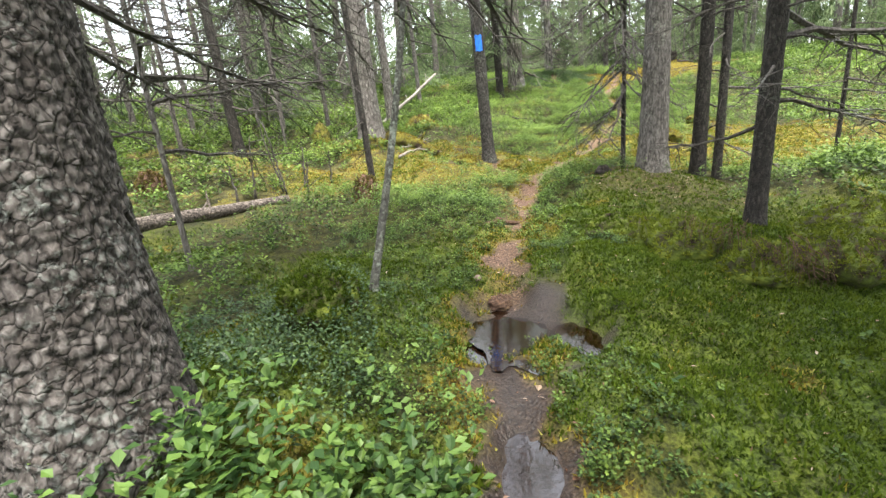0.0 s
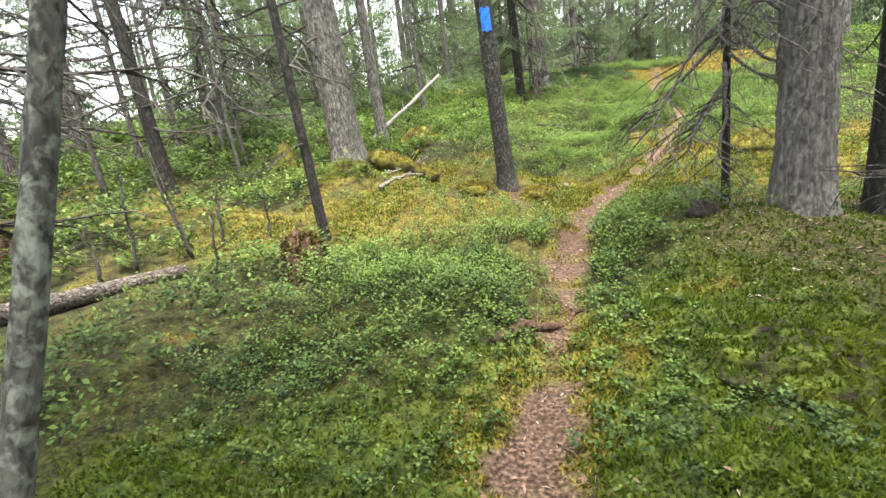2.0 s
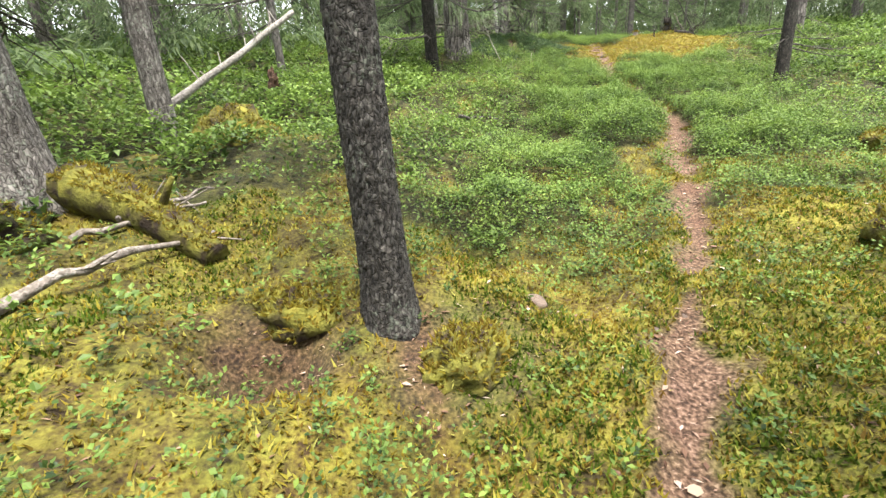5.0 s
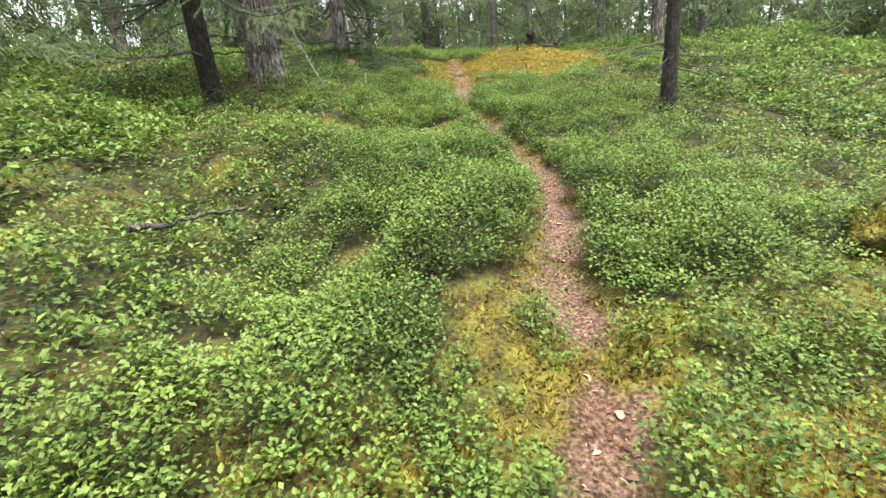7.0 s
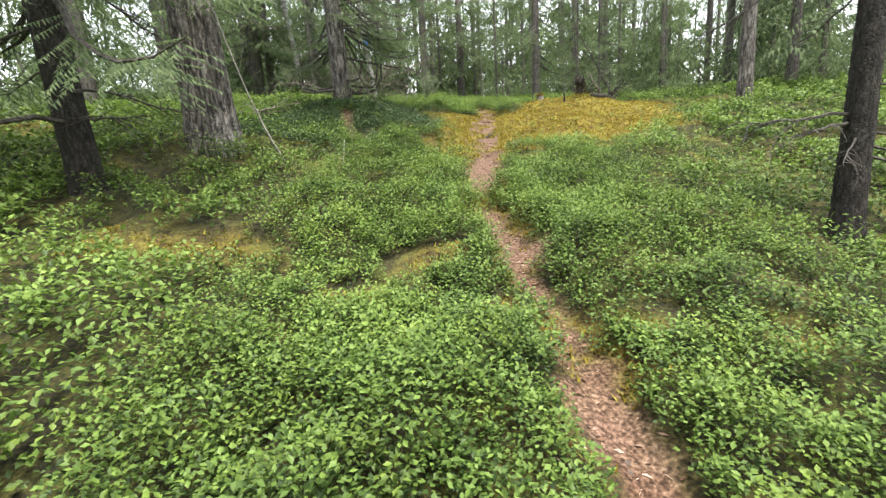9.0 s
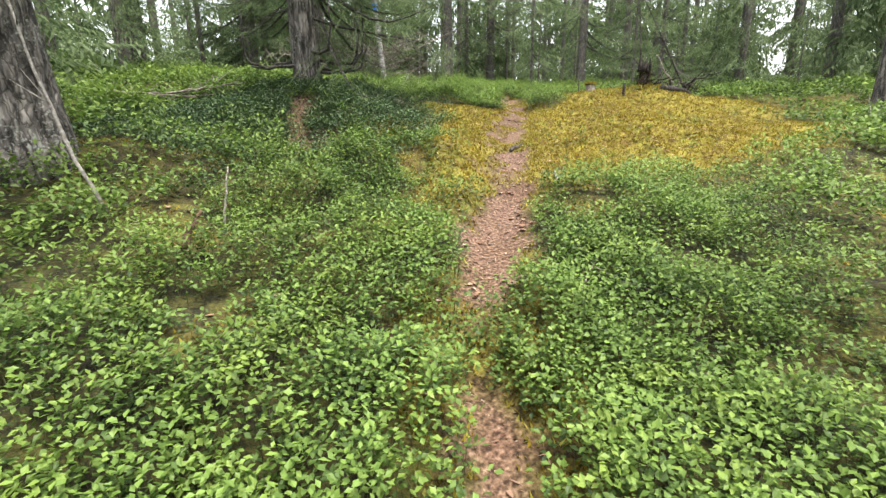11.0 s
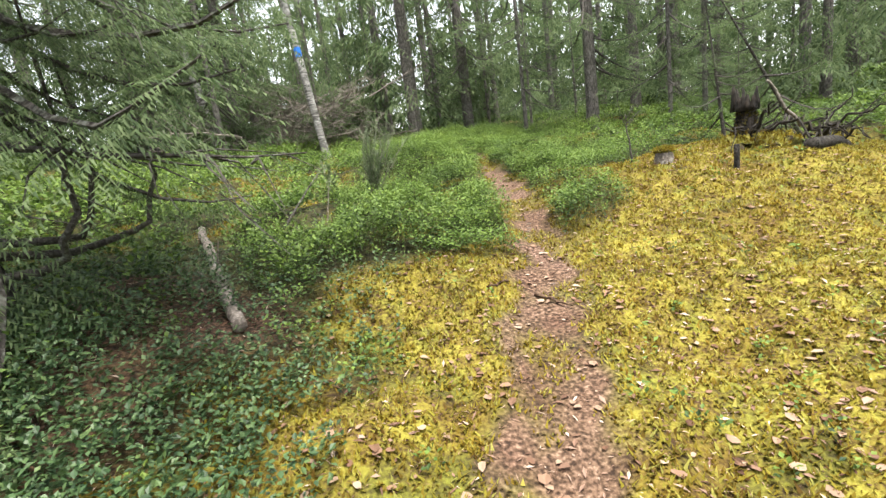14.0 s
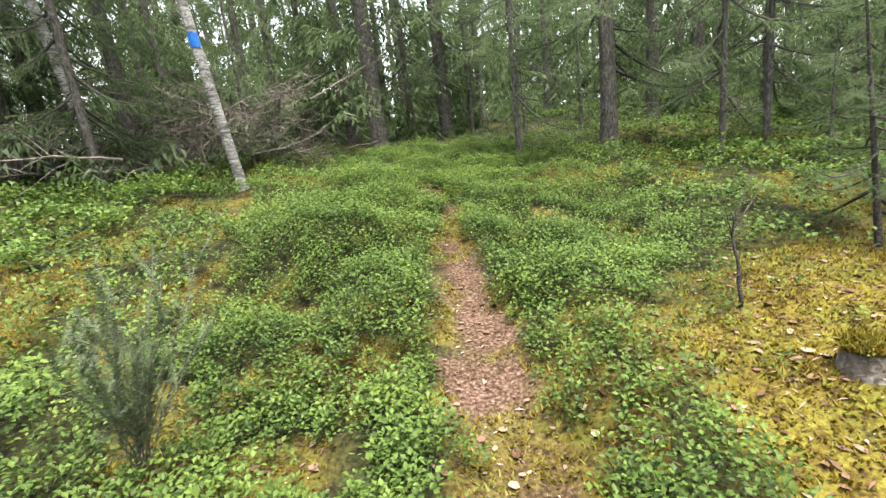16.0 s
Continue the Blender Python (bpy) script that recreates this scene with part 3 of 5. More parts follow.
def build_ground():
    xs, ys = spread_axis(-4.5, 12, 0.09, 1500), spread_axis(-0.3, 26, 0.09, 1500)
    xx, yy = np.meshgrid(xs, ys)
    x, y = xx.ravel(), yy.ravel()
    z = land(x, y)
    far = smooth(45, 200, np.hypot(x - 3, y - 12))
    z = z * (1 - far) + far * 3.0
    idx = np.arange(len(x)).reshape(len(ys), len(xs))
    f = np.stack([idx[:-1, :-1], idx[:-1, 1:], idx[1:, 1:], idx[1:, :-1]], -1).reshape(-1, 4)
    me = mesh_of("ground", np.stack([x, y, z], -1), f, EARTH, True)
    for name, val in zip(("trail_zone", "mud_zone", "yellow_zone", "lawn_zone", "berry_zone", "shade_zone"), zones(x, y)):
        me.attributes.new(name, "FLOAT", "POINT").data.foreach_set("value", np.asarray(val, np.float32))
    return tagged(new("ground", me), "forest floor of moss and soil with a narrow trail", "ground", kind="structure")


build_ground()


# ---- low plants, as stuff ----
def scatter(n, x0, x1, y0, y1, rng):
    return rng.uniform(x0, x1, n), rng.uniform(y0, y1, n)


def sprigs(x, y, leaves, leaf, tall, rng, fold=True, bushy=.062):
    """Small shrub shoots at x, y: a slanting stem with a spray of folded leaves; also each leaf's tone, pale when
    young, with shade painted low down.
    """
    n = len(x)
    z = land(x, y) - 0.01
    hgt = tall * rng.uniform(.7, 1.15, n)
    az, tilt = rng.uniform(0, 6.283, n), rng.uniform(.05, .5, n)
    d = np.stack([np.cos(az) * np.sin(tilt), np.sin(az) * np.sin(tilt), np.cos(tilt)], -1)
    root = np.stack([x, y, z], -1)
    u = np.linspace(.38, 1.0, leaves)[None, :] + rng.uniform(-.05, .05, (n, leaves))
    p = root[:, None, :] + d[:, None, :] * (hgt[:, None] * u)[:, :, None]
    fan = rng.uniform(0, 6.283, (n, 1)) + np.arange(leaves)[None, :] * 2.4 + rng.normal(0, .35, (n, leaves))
    spread = np.minimum(bushy, hgt * .5)[:, None] * rng.uniform(.1, 1.0, (n, leaves)) * (1.25 - .75 * u)
    p = p + np.stack([np.cos(fan) * spread, np.sin(fan) * spread, .45 * spread], -1)
    pitch = rng.normal(.3, .45, (n, leaves))
    ax = np.stack([np.cos(fan) * np.cos(pitch), np.sin(fan) * np.cos(pitch), np.sin(pitch)], -1)
    side = np.stack([-np.sin(fan), np.cos(fan), rng.uniform(-.45, .45, (n, leaves))], -1)
    up = np.cross(ax, side)
    L = (leaf * rng.uniform(.65, 1.2, (n, leaves)))[:, :, None]
    if fold:
        l_ = p + ax * L * .52 + side * L * .33 + up * L * .09
        r_ = p + ax * L * .52 - side * L * .33 + up * L * .09
        v = np.stack([p, r_, p + ax * L, l_], 2).reshape(-1, 4, 3)
    else:
        v = np.stack([p, p + ax * L * .75 - side * L * .42, p + ax * L * 1.0 + side * L * .3], 2).reshape(-1, 3, 3)
    # Young tips pale; low leaves carry painted shade; all darker for y under 8.
    age_shade = np.clip(.12 + .5 * (u - .38) / .62 + rng.normal(0, .13, (n, 1)) + rng.normal(0, .10, (n, leaves)) + .35 * (grain(x, y, .6, 36)[:, None] - .5) - .12 * (1 - smooth(5.0, 8.0, y))[:, None], 0, 1).ravel()
    top = root + d * hgt[:, None] * .85
    w = np.stack([-np.sin(az), np.cos(az), np.zeros(n)], -1) * 0.0014
    sv = np.stack([root - w, root + w, top + w * .4, top - w * .4], 1).reshape(-1, 3)
    return v, sv, age_shade


def along_trail(n, reach, rng):
    """n places beside the trail, spread evenly within that reach."""
    tr = np.array(TRAIL[1:])
    seg = np.hypot(*np.diff(tr, axis=0).T)
    at = rng.uniform(0, seg.sum(), n)
    k = np.clip(np.searchsorted(np.cumsum(seg), at), 0, len(seg) - 1)
    u = (at - (np.cumsum(seg) - seg)[k]) / seg[k]
    d = (tr[k + 1] - tr[k]) / seg[k][:, None]
    p = tr[k] + (tr[k + 1] - tr[k]) * u[:, None]
    o, turn = rng.uniform(-reach, reach, n), rng.normal(0, .5, n)
    return p[:, 0] + (d[:, 1] * np.cos(turn) + d[:, 0] * np.sin(turn)) * o, p[:, 1] - (d[:, 0] * np.cos(turn) - d[:, 1] * np.sin(turn)) * o


def berry_fields():
    rng = np.random.default_rng(5)
    folded, plain, sv, fold_age_shade, plain_age_shade = [], [], [], [], []
    # reach from the trail, plants tried, leaves a shoot, leaf length, height
    for lo, hi, tries, leaves, leaf, tall in ((0, 1.9, 100000, 12, .0255, .25), (1.9, 3.4, 56000, 8, .04, .26), (3.4, 6.0, 78000, 8, .058, .26), (6.0, 12, 118000, 8, .085, .27), (12, 26, 34000, 8, .2, .28)):
        if lo < 5:
            x, y = along_trail(tries, hi, rng)
        else:
            x, y = scatter(tries, -16, 26, -3, 42, rng)
        if lo < 3:
            x, y = np.round(x / .12) * .12 + rng.normal(0, .04, tries) + .05 * np.sin(np.round(y / .12) * 5), np.round(y / .12) * .12 + rng.normal(0, .04, tries) + .05 * np.sin(np.round(x / .12) * 7)
        d, _ = off_trail(x, y)
        keep = (d >= lo) & (d < hi) & (y > -3)
        x, y = x[keep], y[keep]
        zz = zones(x, y)
        keep = rng.uniform(0, 1, len(x)) < zz[4] ** 1.5 * (1 - .8 * zz[5]) * smooth(.08, .34, grain(x, y, .38, 31))
        x, y = x[keep], y[keep]
        damp = 1 - smooth(4.0, 6.2, y)
        lush = tall * (.45 + .55 * zz[4][keep]) * (1 - .4 * damp) * (.35 + 1.05 * grain(x, y, .38, 31) ** 1.2) * (.6 + .35 * grain(x, y, 1.6, 32) + .5 * grain(x, y, .13, 34))
        v, s, age_shade = sprigs(x, y, leaves, leaf, lush, rng, lo < 3, max(.062, leaf * 1.5))
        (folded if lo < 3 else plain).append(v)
        (fold_age_shade if lo < 3 else plain_age_shade).append(age_shade)
        if lo < 1:
            sv.append(s.reshape(-1, 4, 3)[::2].reshape(-1, 3))
    q, p = np.vstack(folded), np.vstack(plain)
    k, n = len(q), len(p)
    v = np.vstack([q.reshape(-1, 3), p.reshape(-1, 3)])
    i = np.arange(k)[:, None] * 4
    f = np.vstack([i + [[0, 1, 2]], i + [[0, 2, 3]], 4 * k + np.arange(3 * n).reshape(-1, 3)])
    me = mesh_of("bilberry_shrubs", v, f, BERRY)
    age_shade = np.concatenate([np.repeat(np.concatenate(fold_age_shade), 4), np.repeat(np.concatenate(plain_age_shade), 3)])
    me.attributes.new("leaf_age_shade", "FLOAT", "POINT").data.foreach_set("value", age_shade.astype(np.float32))
    tagged(new("bilberry_shrubs", me), "fresh green bilberry shrubs covering the forest floor", "shrubs", kind="stuff")
    s = np.vstack(sv)
    tagged(new("bilberry_stems", mesh_of("bilberry_stems", s, np.arange(len(s)).reshape(-1, 4), STALK)), "thin brown-green stems of bilberry shrubs on the ground", "stems", kind="stuff")
    # broader leaved herbs by the old spruce
    x, y = rng.normal(-.55, .45, 620), rng.normal(1.15, .42, 620)
    keep = off_trail(x, y)[0] > .3
    h = sprigs(x[keep], y[keep], 7, .065, .24, rng, True, .09)[0].reshape(-1, 3)
    tagged(new("broad_leaved_herbs", mesh_of("broad_leaved_herbs", h, np.arange(len(h)).reshape(-1, 4), HERB)), "dark green broad-leaved herbs beside the old spruce", "herbs", kind="stuff")
    # dark lingonberry under the old spruce with curved branches, and round the first stump
    x = np.concatenate([rng.normal(4.6, .95, 11000), rng.normal(-.9, .4, 700)])
    y = np.concatenate([rng.normal(19.55, .8, 11000), rng.normal(2.5, .4, 700)])
    keep = (off_trail(x, y)[0] > .75) & (rng.uniform(0, 1, len(x)) < smooth(.08, .38, grain(x, y, .3, 38)))
    x, y = x[keep], y[keep]
    h = sprigs(x, y, 9, .026, .15, rng, True, .045)[0].reshape(-1, 3)
    tagged(new("lingonberry_shrubs", mesh_of("lingonberry_shrubs", h, np.arange(len(h)).reshape(-1, 4), LINGON)), "dark glossy lingonberry shrubs in the shade of trees", "shrubs", kind="stuff")


def moss(name, label, which, mat, tries, seed, tall, cut=0.2, wide=.3, reach=4.0):
    rng = np.random.default_rng(seed)
    x, y = along_trail(tries, reach, rng)
    zz = zones(x, y)
    d, _ = off_trail(x, y)
    keep = (rng.uniform(0, 1, len(x)) < np.clip(zz[which] - cut, 0, 1) * 1.3 * (1 - smooth(reach - 1.3, reach, d))) & (zz[1] < .4 + .5 * grain(x, y, .12, 41))
    x, y = x[keep], y[keep]
    n, blades = len(x), 3
    z = land(x, y)
    az = rng.uniform(0, 6.283, (n, blades))
    h = tall * rng.uniform(.5, 1.2, (n, blades))
    reach = h * rng.uniform(.3, 1.4, (n, blades))
    root = np.stack([x, y, z - .006], -1)[:, None, :] + rng.normal(0, .014, (n, blades, 3)) * [1, 1, 0]
    tip = root + np.stack([np.cos(az) * reach, np.sin(az) * reach, h], -1)
    w = np.stack([-np.sin(az), np.cos(az), np.zeros((n, blades))], -1) * (tall * wide)
    v = np.stack([root - w, root + w, tip], 2).reshape(-1, 3)
    tagged(new(name, mesh_of(name, v, np.arange(len(v)).reshape(-1, 3), mat)), label, "moss", kind="stuff")


berry_fields()
moss("yellow_moss", "yellow and orange feather moss on the ground", 2, MOSSY, 400000, 7, .027, cut=.12, reach=4.9)
moss("green_moss", "bright green haircap moss on the damp ground", 3, MOSSG, 640000, 8, .03, wide=.24, reach=4.8)


def leaf_litter():
    rng = np.random.default_rng(9)
    x, y = along_trail(190000, 3.4, rng)
    zz = zones(x, y)
    p = np.maximum(zz[0] * .7, np.maximum(zz[2] * (.75 * smooth(16, 18, y) + .15), np.maximum(zz[5] * .95, .10 * (1 - zz[4])))) * (1 - .75 * zz[1])
    keep = rng.uniform(0, 1, len(x)) < p
    x, y = x[keep], y[keep]
    n = len(x)
    z = land(x, y) + .006
    a, L = rng.uniform(0, 6.283, n), .006 + .022 * rng.uniform(0, 1, n) ** 2.2
    sl = rng.uniform(.05, .8, n) ** 3 * L * .9 + .0008
    ax = np.stack([np.cos(a), np.sin(a), rng.uniform(-.25, .35, n)], -1) * L[:, None]
    sd = np.stack([-np.sin(a), np.cos(a), rng.uniform(-.3, .3, n)], -1) * sl[:, None]
    c = np.stack([x, y, z], -1)
    lift = np.stack([np.zeros(n), np.zeros(n), L * rng.uniform(0, .3, n)], -1)
    v = np.stack([c - ax, c - sd + lift, c + ax, c + sd + lift], 1).reshape(-1, 3)
    tagged(new("leaf_litter", mesh_of("leaf_litter", v, np.arange(len(v)).reshape(-1, 4), LITTER)), "dry brown fallen leaves and bark flakes on trail", "leaf litter", kind="stuff")
    # larger fallen birch and aspen leaves
    x, y = along_trail(22000, 2.8, rng)
    zz = zones(x, y)
    p = np.maximum(zz[0] * (.10 + .3 * smooth(14, 17, y)), zz[2] * smooth(15.5, 17.5, y) * .5) * (1 - zz[1])
    keep = rng.uniform(0, 1, len(x)) < p
    x, y = x[keep], y[keep]
    n, m = len(x), 7
    a, L = rng.uniform(0, 6.283, n), rng.uniform(.014, .036, n)
    t = np.linspace(0, 6.283, m, endpoint=False)
    rad = (.75 + .25 * np.cos(t))[None, :] * rng.uniform(.75, 1.15, (n, m)) * L[:, None]
    ca, sa = np.cos(t)[None, :] * rad, np.sin(t)[None, :] * rad * rng.uniform(.5, .9, (n, 1))
    curl = rng.uniform(-.1, .45, (n, 1)) * (np.abs(np.sin(t))[None, :] * rad) + rng.uniform(-.2, .2, (n, 1)) * ca
    ring = np.stack([x[:, None] + ca * np.cos(a)[:, None] - sa * np.sin(a)[:, None], y[:, None] + ca * np.sin(a)[:, None] + sa * np.cos(a)[:, None], land(x, y)[:, None] + .010 + curl], -1)
    mid = np.stack([x, y, land(x, y) + .009], -1)[:, None, :]
    v = np.concatenate([mid, ring], 1).reshape(-1, 3)
    i = np.arange(n)[:, None, None] * (m + 1)
    k = np.arange(m)[None, :, None]
    f = np.concatenate([i + 0 * k, i + 1 + k, i + 1 + (k + 1) % m], -1).reshape(-1, 3)
    tagged(new("fallen_leaves", mesh_of("fallen_leaves", v, f, FALLEN)), "pale tan fallen leaves on moss and trail", "leaves", kind="stuff")


leaf_litter()


# ---- trees ----
BRANCHES = [mesh_of("branch", *dead_branch(100 + k, 1.0, .12 + .06 * (k % 4), 11 + k % 4, .014), TWIG) for k in range(8)]


def bough_mesh(seed, density=2.3, size=.033, fat=.22):
    (wv, wf), tri = bough(seed, 1.0, .3, density, size, fat)
    wt = np.vstack([wf[:, [0, 1, 2]], wf[:, [0, 2, 3]]])
    v = np.vstack([wv, tri])
    f = np.vstack([wt, np.arange(len(tri)).reshape(-1, 3) + len(wv)])
    me = mesh_of("bough", v, f, NEEDLES)
    me.materials.append(TWIG)
    me.polygons.foreach_set("material_index", np.r_[np.ones(len(wt), np.int32), np.zeros(len(tri) // 3, np.int32)])
    return me


BOUGHS = [bough_mesh(300 + k) for k in range(5)]
SEEDLING = [bough_mesh(340 + k, 1.8, .075, .09) for k in range(3)]
FINE = [bough_mesh(320 + k, 3.2, .022, .17) for k in range(4)]


SPARSE = [crown_mesh("crown", 500 + k, 6.8, 12.3, 1.4, 24, .4, .2, fat=.22) for k in range(3)]


# Denser crowns above the view, added to shade the start of the trail.
SHADY = [crown_mesh("crown", 520 + k, 6.2, 14, 2.7, 38, .5, .2, fat=.26) for k in range(2)]


def tree(name, label, x, y, dia, mat, tall=12.0, lean=(0, 0), flare=.35, scales=0.0, furrow=0.0, sides=20, rings=40, dead=(), live=(), seed=0, sink=0.0, category="spruce tree", group="", bend=0.0, extra=(), mark=None, plate_size=.035):
    """dead and live: (count, low, high, length) of bare branches and green boughs."""
    rng = np.random.default_rng(seed + 1000)
    ob = thing(name, label, category, x, y, height(x, y) - sink, group)
    stem = child("trunk", trunk_mesh("trunk", dia / 2, dia / 2 * .35, tall, mat, sides, rings, flare, lean, bend, scales, seed, furrow, plate_size), ob)
    if dia > .12 and not live:
        # Crowns are narrowed mid-trail to let more light down to the ground.
        wide = .55 if 5.5 < y < 14 else 1.0
        child("crown", SHADY[seed % 2] if dia > .2 and y < 5.5 else SPARSE[seed % 3], ob, pose(lean[0] * tall * .7, lean[1] * tall * .7, 0) @ Matrix.Diagonal((wide, wide, tall / 12, 1)))
    for k, (z, a, L, dip) in enumerate(extra):
        r = dia * .35
        m = pose(lean[0] * z + r * math.cos(radians(a)), lean[1] * z + r * math.sin(radians(a)), z, 0, dip, a)
        child("dead_branch", BRANCHES[k % len(BRANCHES)], ob, m @ Matrix.Diagonal((L, L, L, 1)))
    if mark:
        z0, z1, a0, a1 = mark
        zz, aa = np.meshgrid(np.linspace(z0, z1, 9), np.radians(np.linspace(a0, a1, 9)), indexing="ij")
        rr = dia / 2 * (1 - .65 * (zz / tall) ** .85) * 1.02 + .007 + .002 * np.sin(aa * 40 + zz * 60)
        zz = zz + .012 * np.sin(aa * 9)
        v = np.stack([lean[0] * zz + rr * np.cos(aa), lean[1] * zz + rr * np.sin(aa), zz], -1).reshape(-1, 3)
        i = np.arange(81).reshape(9, 9)
        child("paint_mark", mesh_of("paint_mark", v, np.stack([i[:-1, :-1], i[:-1, 1:], i[1:, 1:], i[1:, :-1]], -1).reshape(-1, 4), PAINT, True), stem, label="blue paint mark")
    for kind, pool, spec in (("dead_branch", BRANCHES, dead), ("bough", FINE if seed == 33 else BOUGHS, live)):
        if not spec:
            continue
        count, low, high, length = spec
        for k in range(count):
            z = low + (high - low) * (k + rng.uniform(0, 1)) / count
            L = length * rng.uniform(.6, 1.25)
            a = rng.uniform(0, 360)
            r = dia * .3
            m = pose(lean[0] * z + r * math.cos(radians(a)), lean[1] * z + r * math.sin(radians(a)), z, rng.uniform(-20, 20), rng.uniform(-10, 18), a)
            child(kind, pool[rng.integers(len(pool))], ob, m @ Matrix.Diagonal((L, L, L, 1)))
    return ob


tree("spruce_tree", "massive old spruce trunk with scaly grey bark", -1.52, 1.74, .66, BARK_SCALY, 16, (-.03, 0), .32, .009, 0, 260, 270, (5, 2.3, 5, 1.6), seed=3, sink=.05, plate_size=.055,
     extra=((1.95, 40, 2.2, -4), (2.05, 62, 2.0, -6), (1.8, 75, 1.5, 5), (2.2, 20, 2.2, 0), (1.7, 85, 1.2, 10)))
BLUE = tree("spruce_tree", "grey spruce trunk with a blue painted trail mark", .93, 8.66, .23, BARK_FLAKE, 12, (-.045, -.02), .35, .005, 0, 120, 250, (8, 2.6, 6, 1.0), seed=4, plate_size=.032,
            mark=(1.86, 2.12, 235, 300), extra=((1.55, 150, .5, 0), (1.62, 190, .7, -10), (1.75, 170, .4, 10)))
tree("spruce_tree", "stout grey spruce with mossy swollen base", -1.36, 9.85, .50, BARK_GREY, 15, (-.04, 0), .5, .008, 0, 64, 90, (16, 1.6, 6, 1.7), seed=5)
tree("spruce_tree", "slim dark spruce pole with bare twigs", -1.02, 6.95, .10, BARK_DARK, 8, (-.05, .0), .3, 0, 0, 12, 40, (16, .5, 5, .8), seed=6)
tree("spruce_tree", "straight grey spruce trunk behind a leaning log", -1.08, 11.7, .22, BARK_GREY, 12, (-.03, 0), .3, .004, 0, 28, 60, (14, 1.4, 6, 1.2), seed=7)
tree("young_tree", "thin lichen-covered young tree trunk leaning slightly", -.54, 3.09, .06, BARK_SAPLING, 6, (.13, .22), .5, .003, 0, 14, 70, (5, 2.6, 5, .5), seed=8, category="young tree", bend=.6)
tree("spruce_tree", "large grey-brown spruce with shaggy bark on a mound", 2.74, 5.98, .33, BARK_WOODS, 16, (.01, 0), .3, .008, .006, 70, 100, (20, 2.0, 6, 1.5), seed=9)
tree("spruce_tree", "slender dark spruce with bare lower branches", 3.42, 6.15, .19, BARK_DARK, 11, (.02, 0), .3, 0, 0, 18, 40, (16, .5, 5, 1.2), seed=10)
tree("spruce_tree", "thin dark spruce beside a slender one", 3.62, 6.05, .12, BARK_DARK, 10, (.02, 0), .3, 0, 0, 14, 40, (12, .6, 5, 1.0), seed=11)
tree("spruce_tree", "dark spruce trunk rising from a mossy mound", 2.76, 4.0, .17, BARK_DARK, 11, (.03, 0), .3, .004, 0, 24, 60, (20, .8, 5, 1.3), seed=12,
     extra=((1.5, 5, 2.2, -2), (1.9, -15, 2.4, -4), (1.0, 10, 1.6, 4), (1.7, 25, 2.0, 0)))
tree("spruce_tree", "thin dark pole with a fan of drooping twigs", 2.72, 6.9, .07, BARK_DARK, 7, (.0, 0), .3, 0, 0, 10, 30, (6, 2.0, 5, 1.0), seed=15,
     extra=tuple((.9 + .09 * k, 195 + 17 * (k % 6), 1.1 + .14 * (k % 4), 24) for k in range(22)))
tree("spruce_tree", "thin dark sapling trunk with bare twigs", 6.4, 7.5, .07, BARK_DARK, 7, (.02, 0), .3, 0, 0, 10, 30, (14, .6, 5, 1.2), seed=13)
tree("spruce_tree", "grey spruce leaning a little, bare below", -3.8, 9.05, .2, BARK_DARK, 12, (-.07, 0), .3, .003, 0, 20, 50, (18, .8, 6, 1.5), seed=14)
for k, (x, y, dia) in enumerate(((-5.9, 11.6, .12), (-2.55, 11.3, .11), (-3.25, 10.1, .07), (-3.4, 10.7, .07), (-.45, 15.2, .14), (-2.3, 4.0, .05), (-4.9, 6.9, .13), (-6.5, 8.5, .16), (-7.5, 10.5, .2), (-5.2, 9.6, .1), (-6.2, 13.5, .12), (-4.6, 12.4, .09), (-8.2, 13, .16), (-7.2, 7.0, .1), (-9, 9, .18), (-5.6, 15.5, .14))):
    tree("spruce_tree", "thin spruce pole with many dead grey twigs", x, y, dia, BARK_WOODS, 9, (-.04, 0), .3, 0, 0, 10, 24, (22, .9, 5, 1.5), seed=20 + k, group="thin spruce poles")
tree("spruce_tree", "dead spruce with snapped bare side branches", 7.66, 13.76, .2, BARK_DARK, 9, (.01, .0), .25, .005, 0, 30, 70, (12, 1.0, 4, 1.0), seed=30,
     extra=((.85, 165, .95, 2), (.8, 185, .8, -4), (.6, 0, 1.0, -2), (.57, -12, .9, 0), (.9, 20, .8, 8), (.7, 200, .6, 10), (.75, 340, .7, -3)))
tree("spruce_tree", "dark spruce with low dead branches and twigs", 2.23, 16.19, .25, BARK_DARK, 12, (-.03, 0), .3, .004, 0, 24, 50, (18, .4, 4, 1.4), (34, 1.5, 6, 1.9), seed=31)
tree("pine_tree", "broad pine trunk with deeply furrowed grey bark", 3.05, 17.75, .52, BARK_FURROW, 17, (-.03, 0), .3, .004, .026, 110, 130, (6, 1.0, 5, 1.2), seed=32, category="pine tree")
OLD = tree("spruce_tree", "old spruce with curved bare branches and drooping boughs", 4.9, 20.36, .32, BARK_FURROW, 14, (-.03, 0), .4, .004, .01, 60, 100, (18, .8, 3.5, 1.3), (46, .95, 6, 1.5), seed=33)
tree("pine_tree", "grey pine trunk at the edge of dense woods", 13.5, 19.6, .3, BARK_FURROW, 14, (.0, 0), .3, .003, .01, 30, 50, (6, 2, 6, 1), seed=34, category="pine tree")
tree("spruce_tree", "thick spruce trunk among younger trees", .74, 27.5, .46, BARK_GREY, 15, (-.02, 0), .3, 0, 0, 24, 40, (10, 1, 6, 1.4), (14, 3, 8, 2), seed=35)
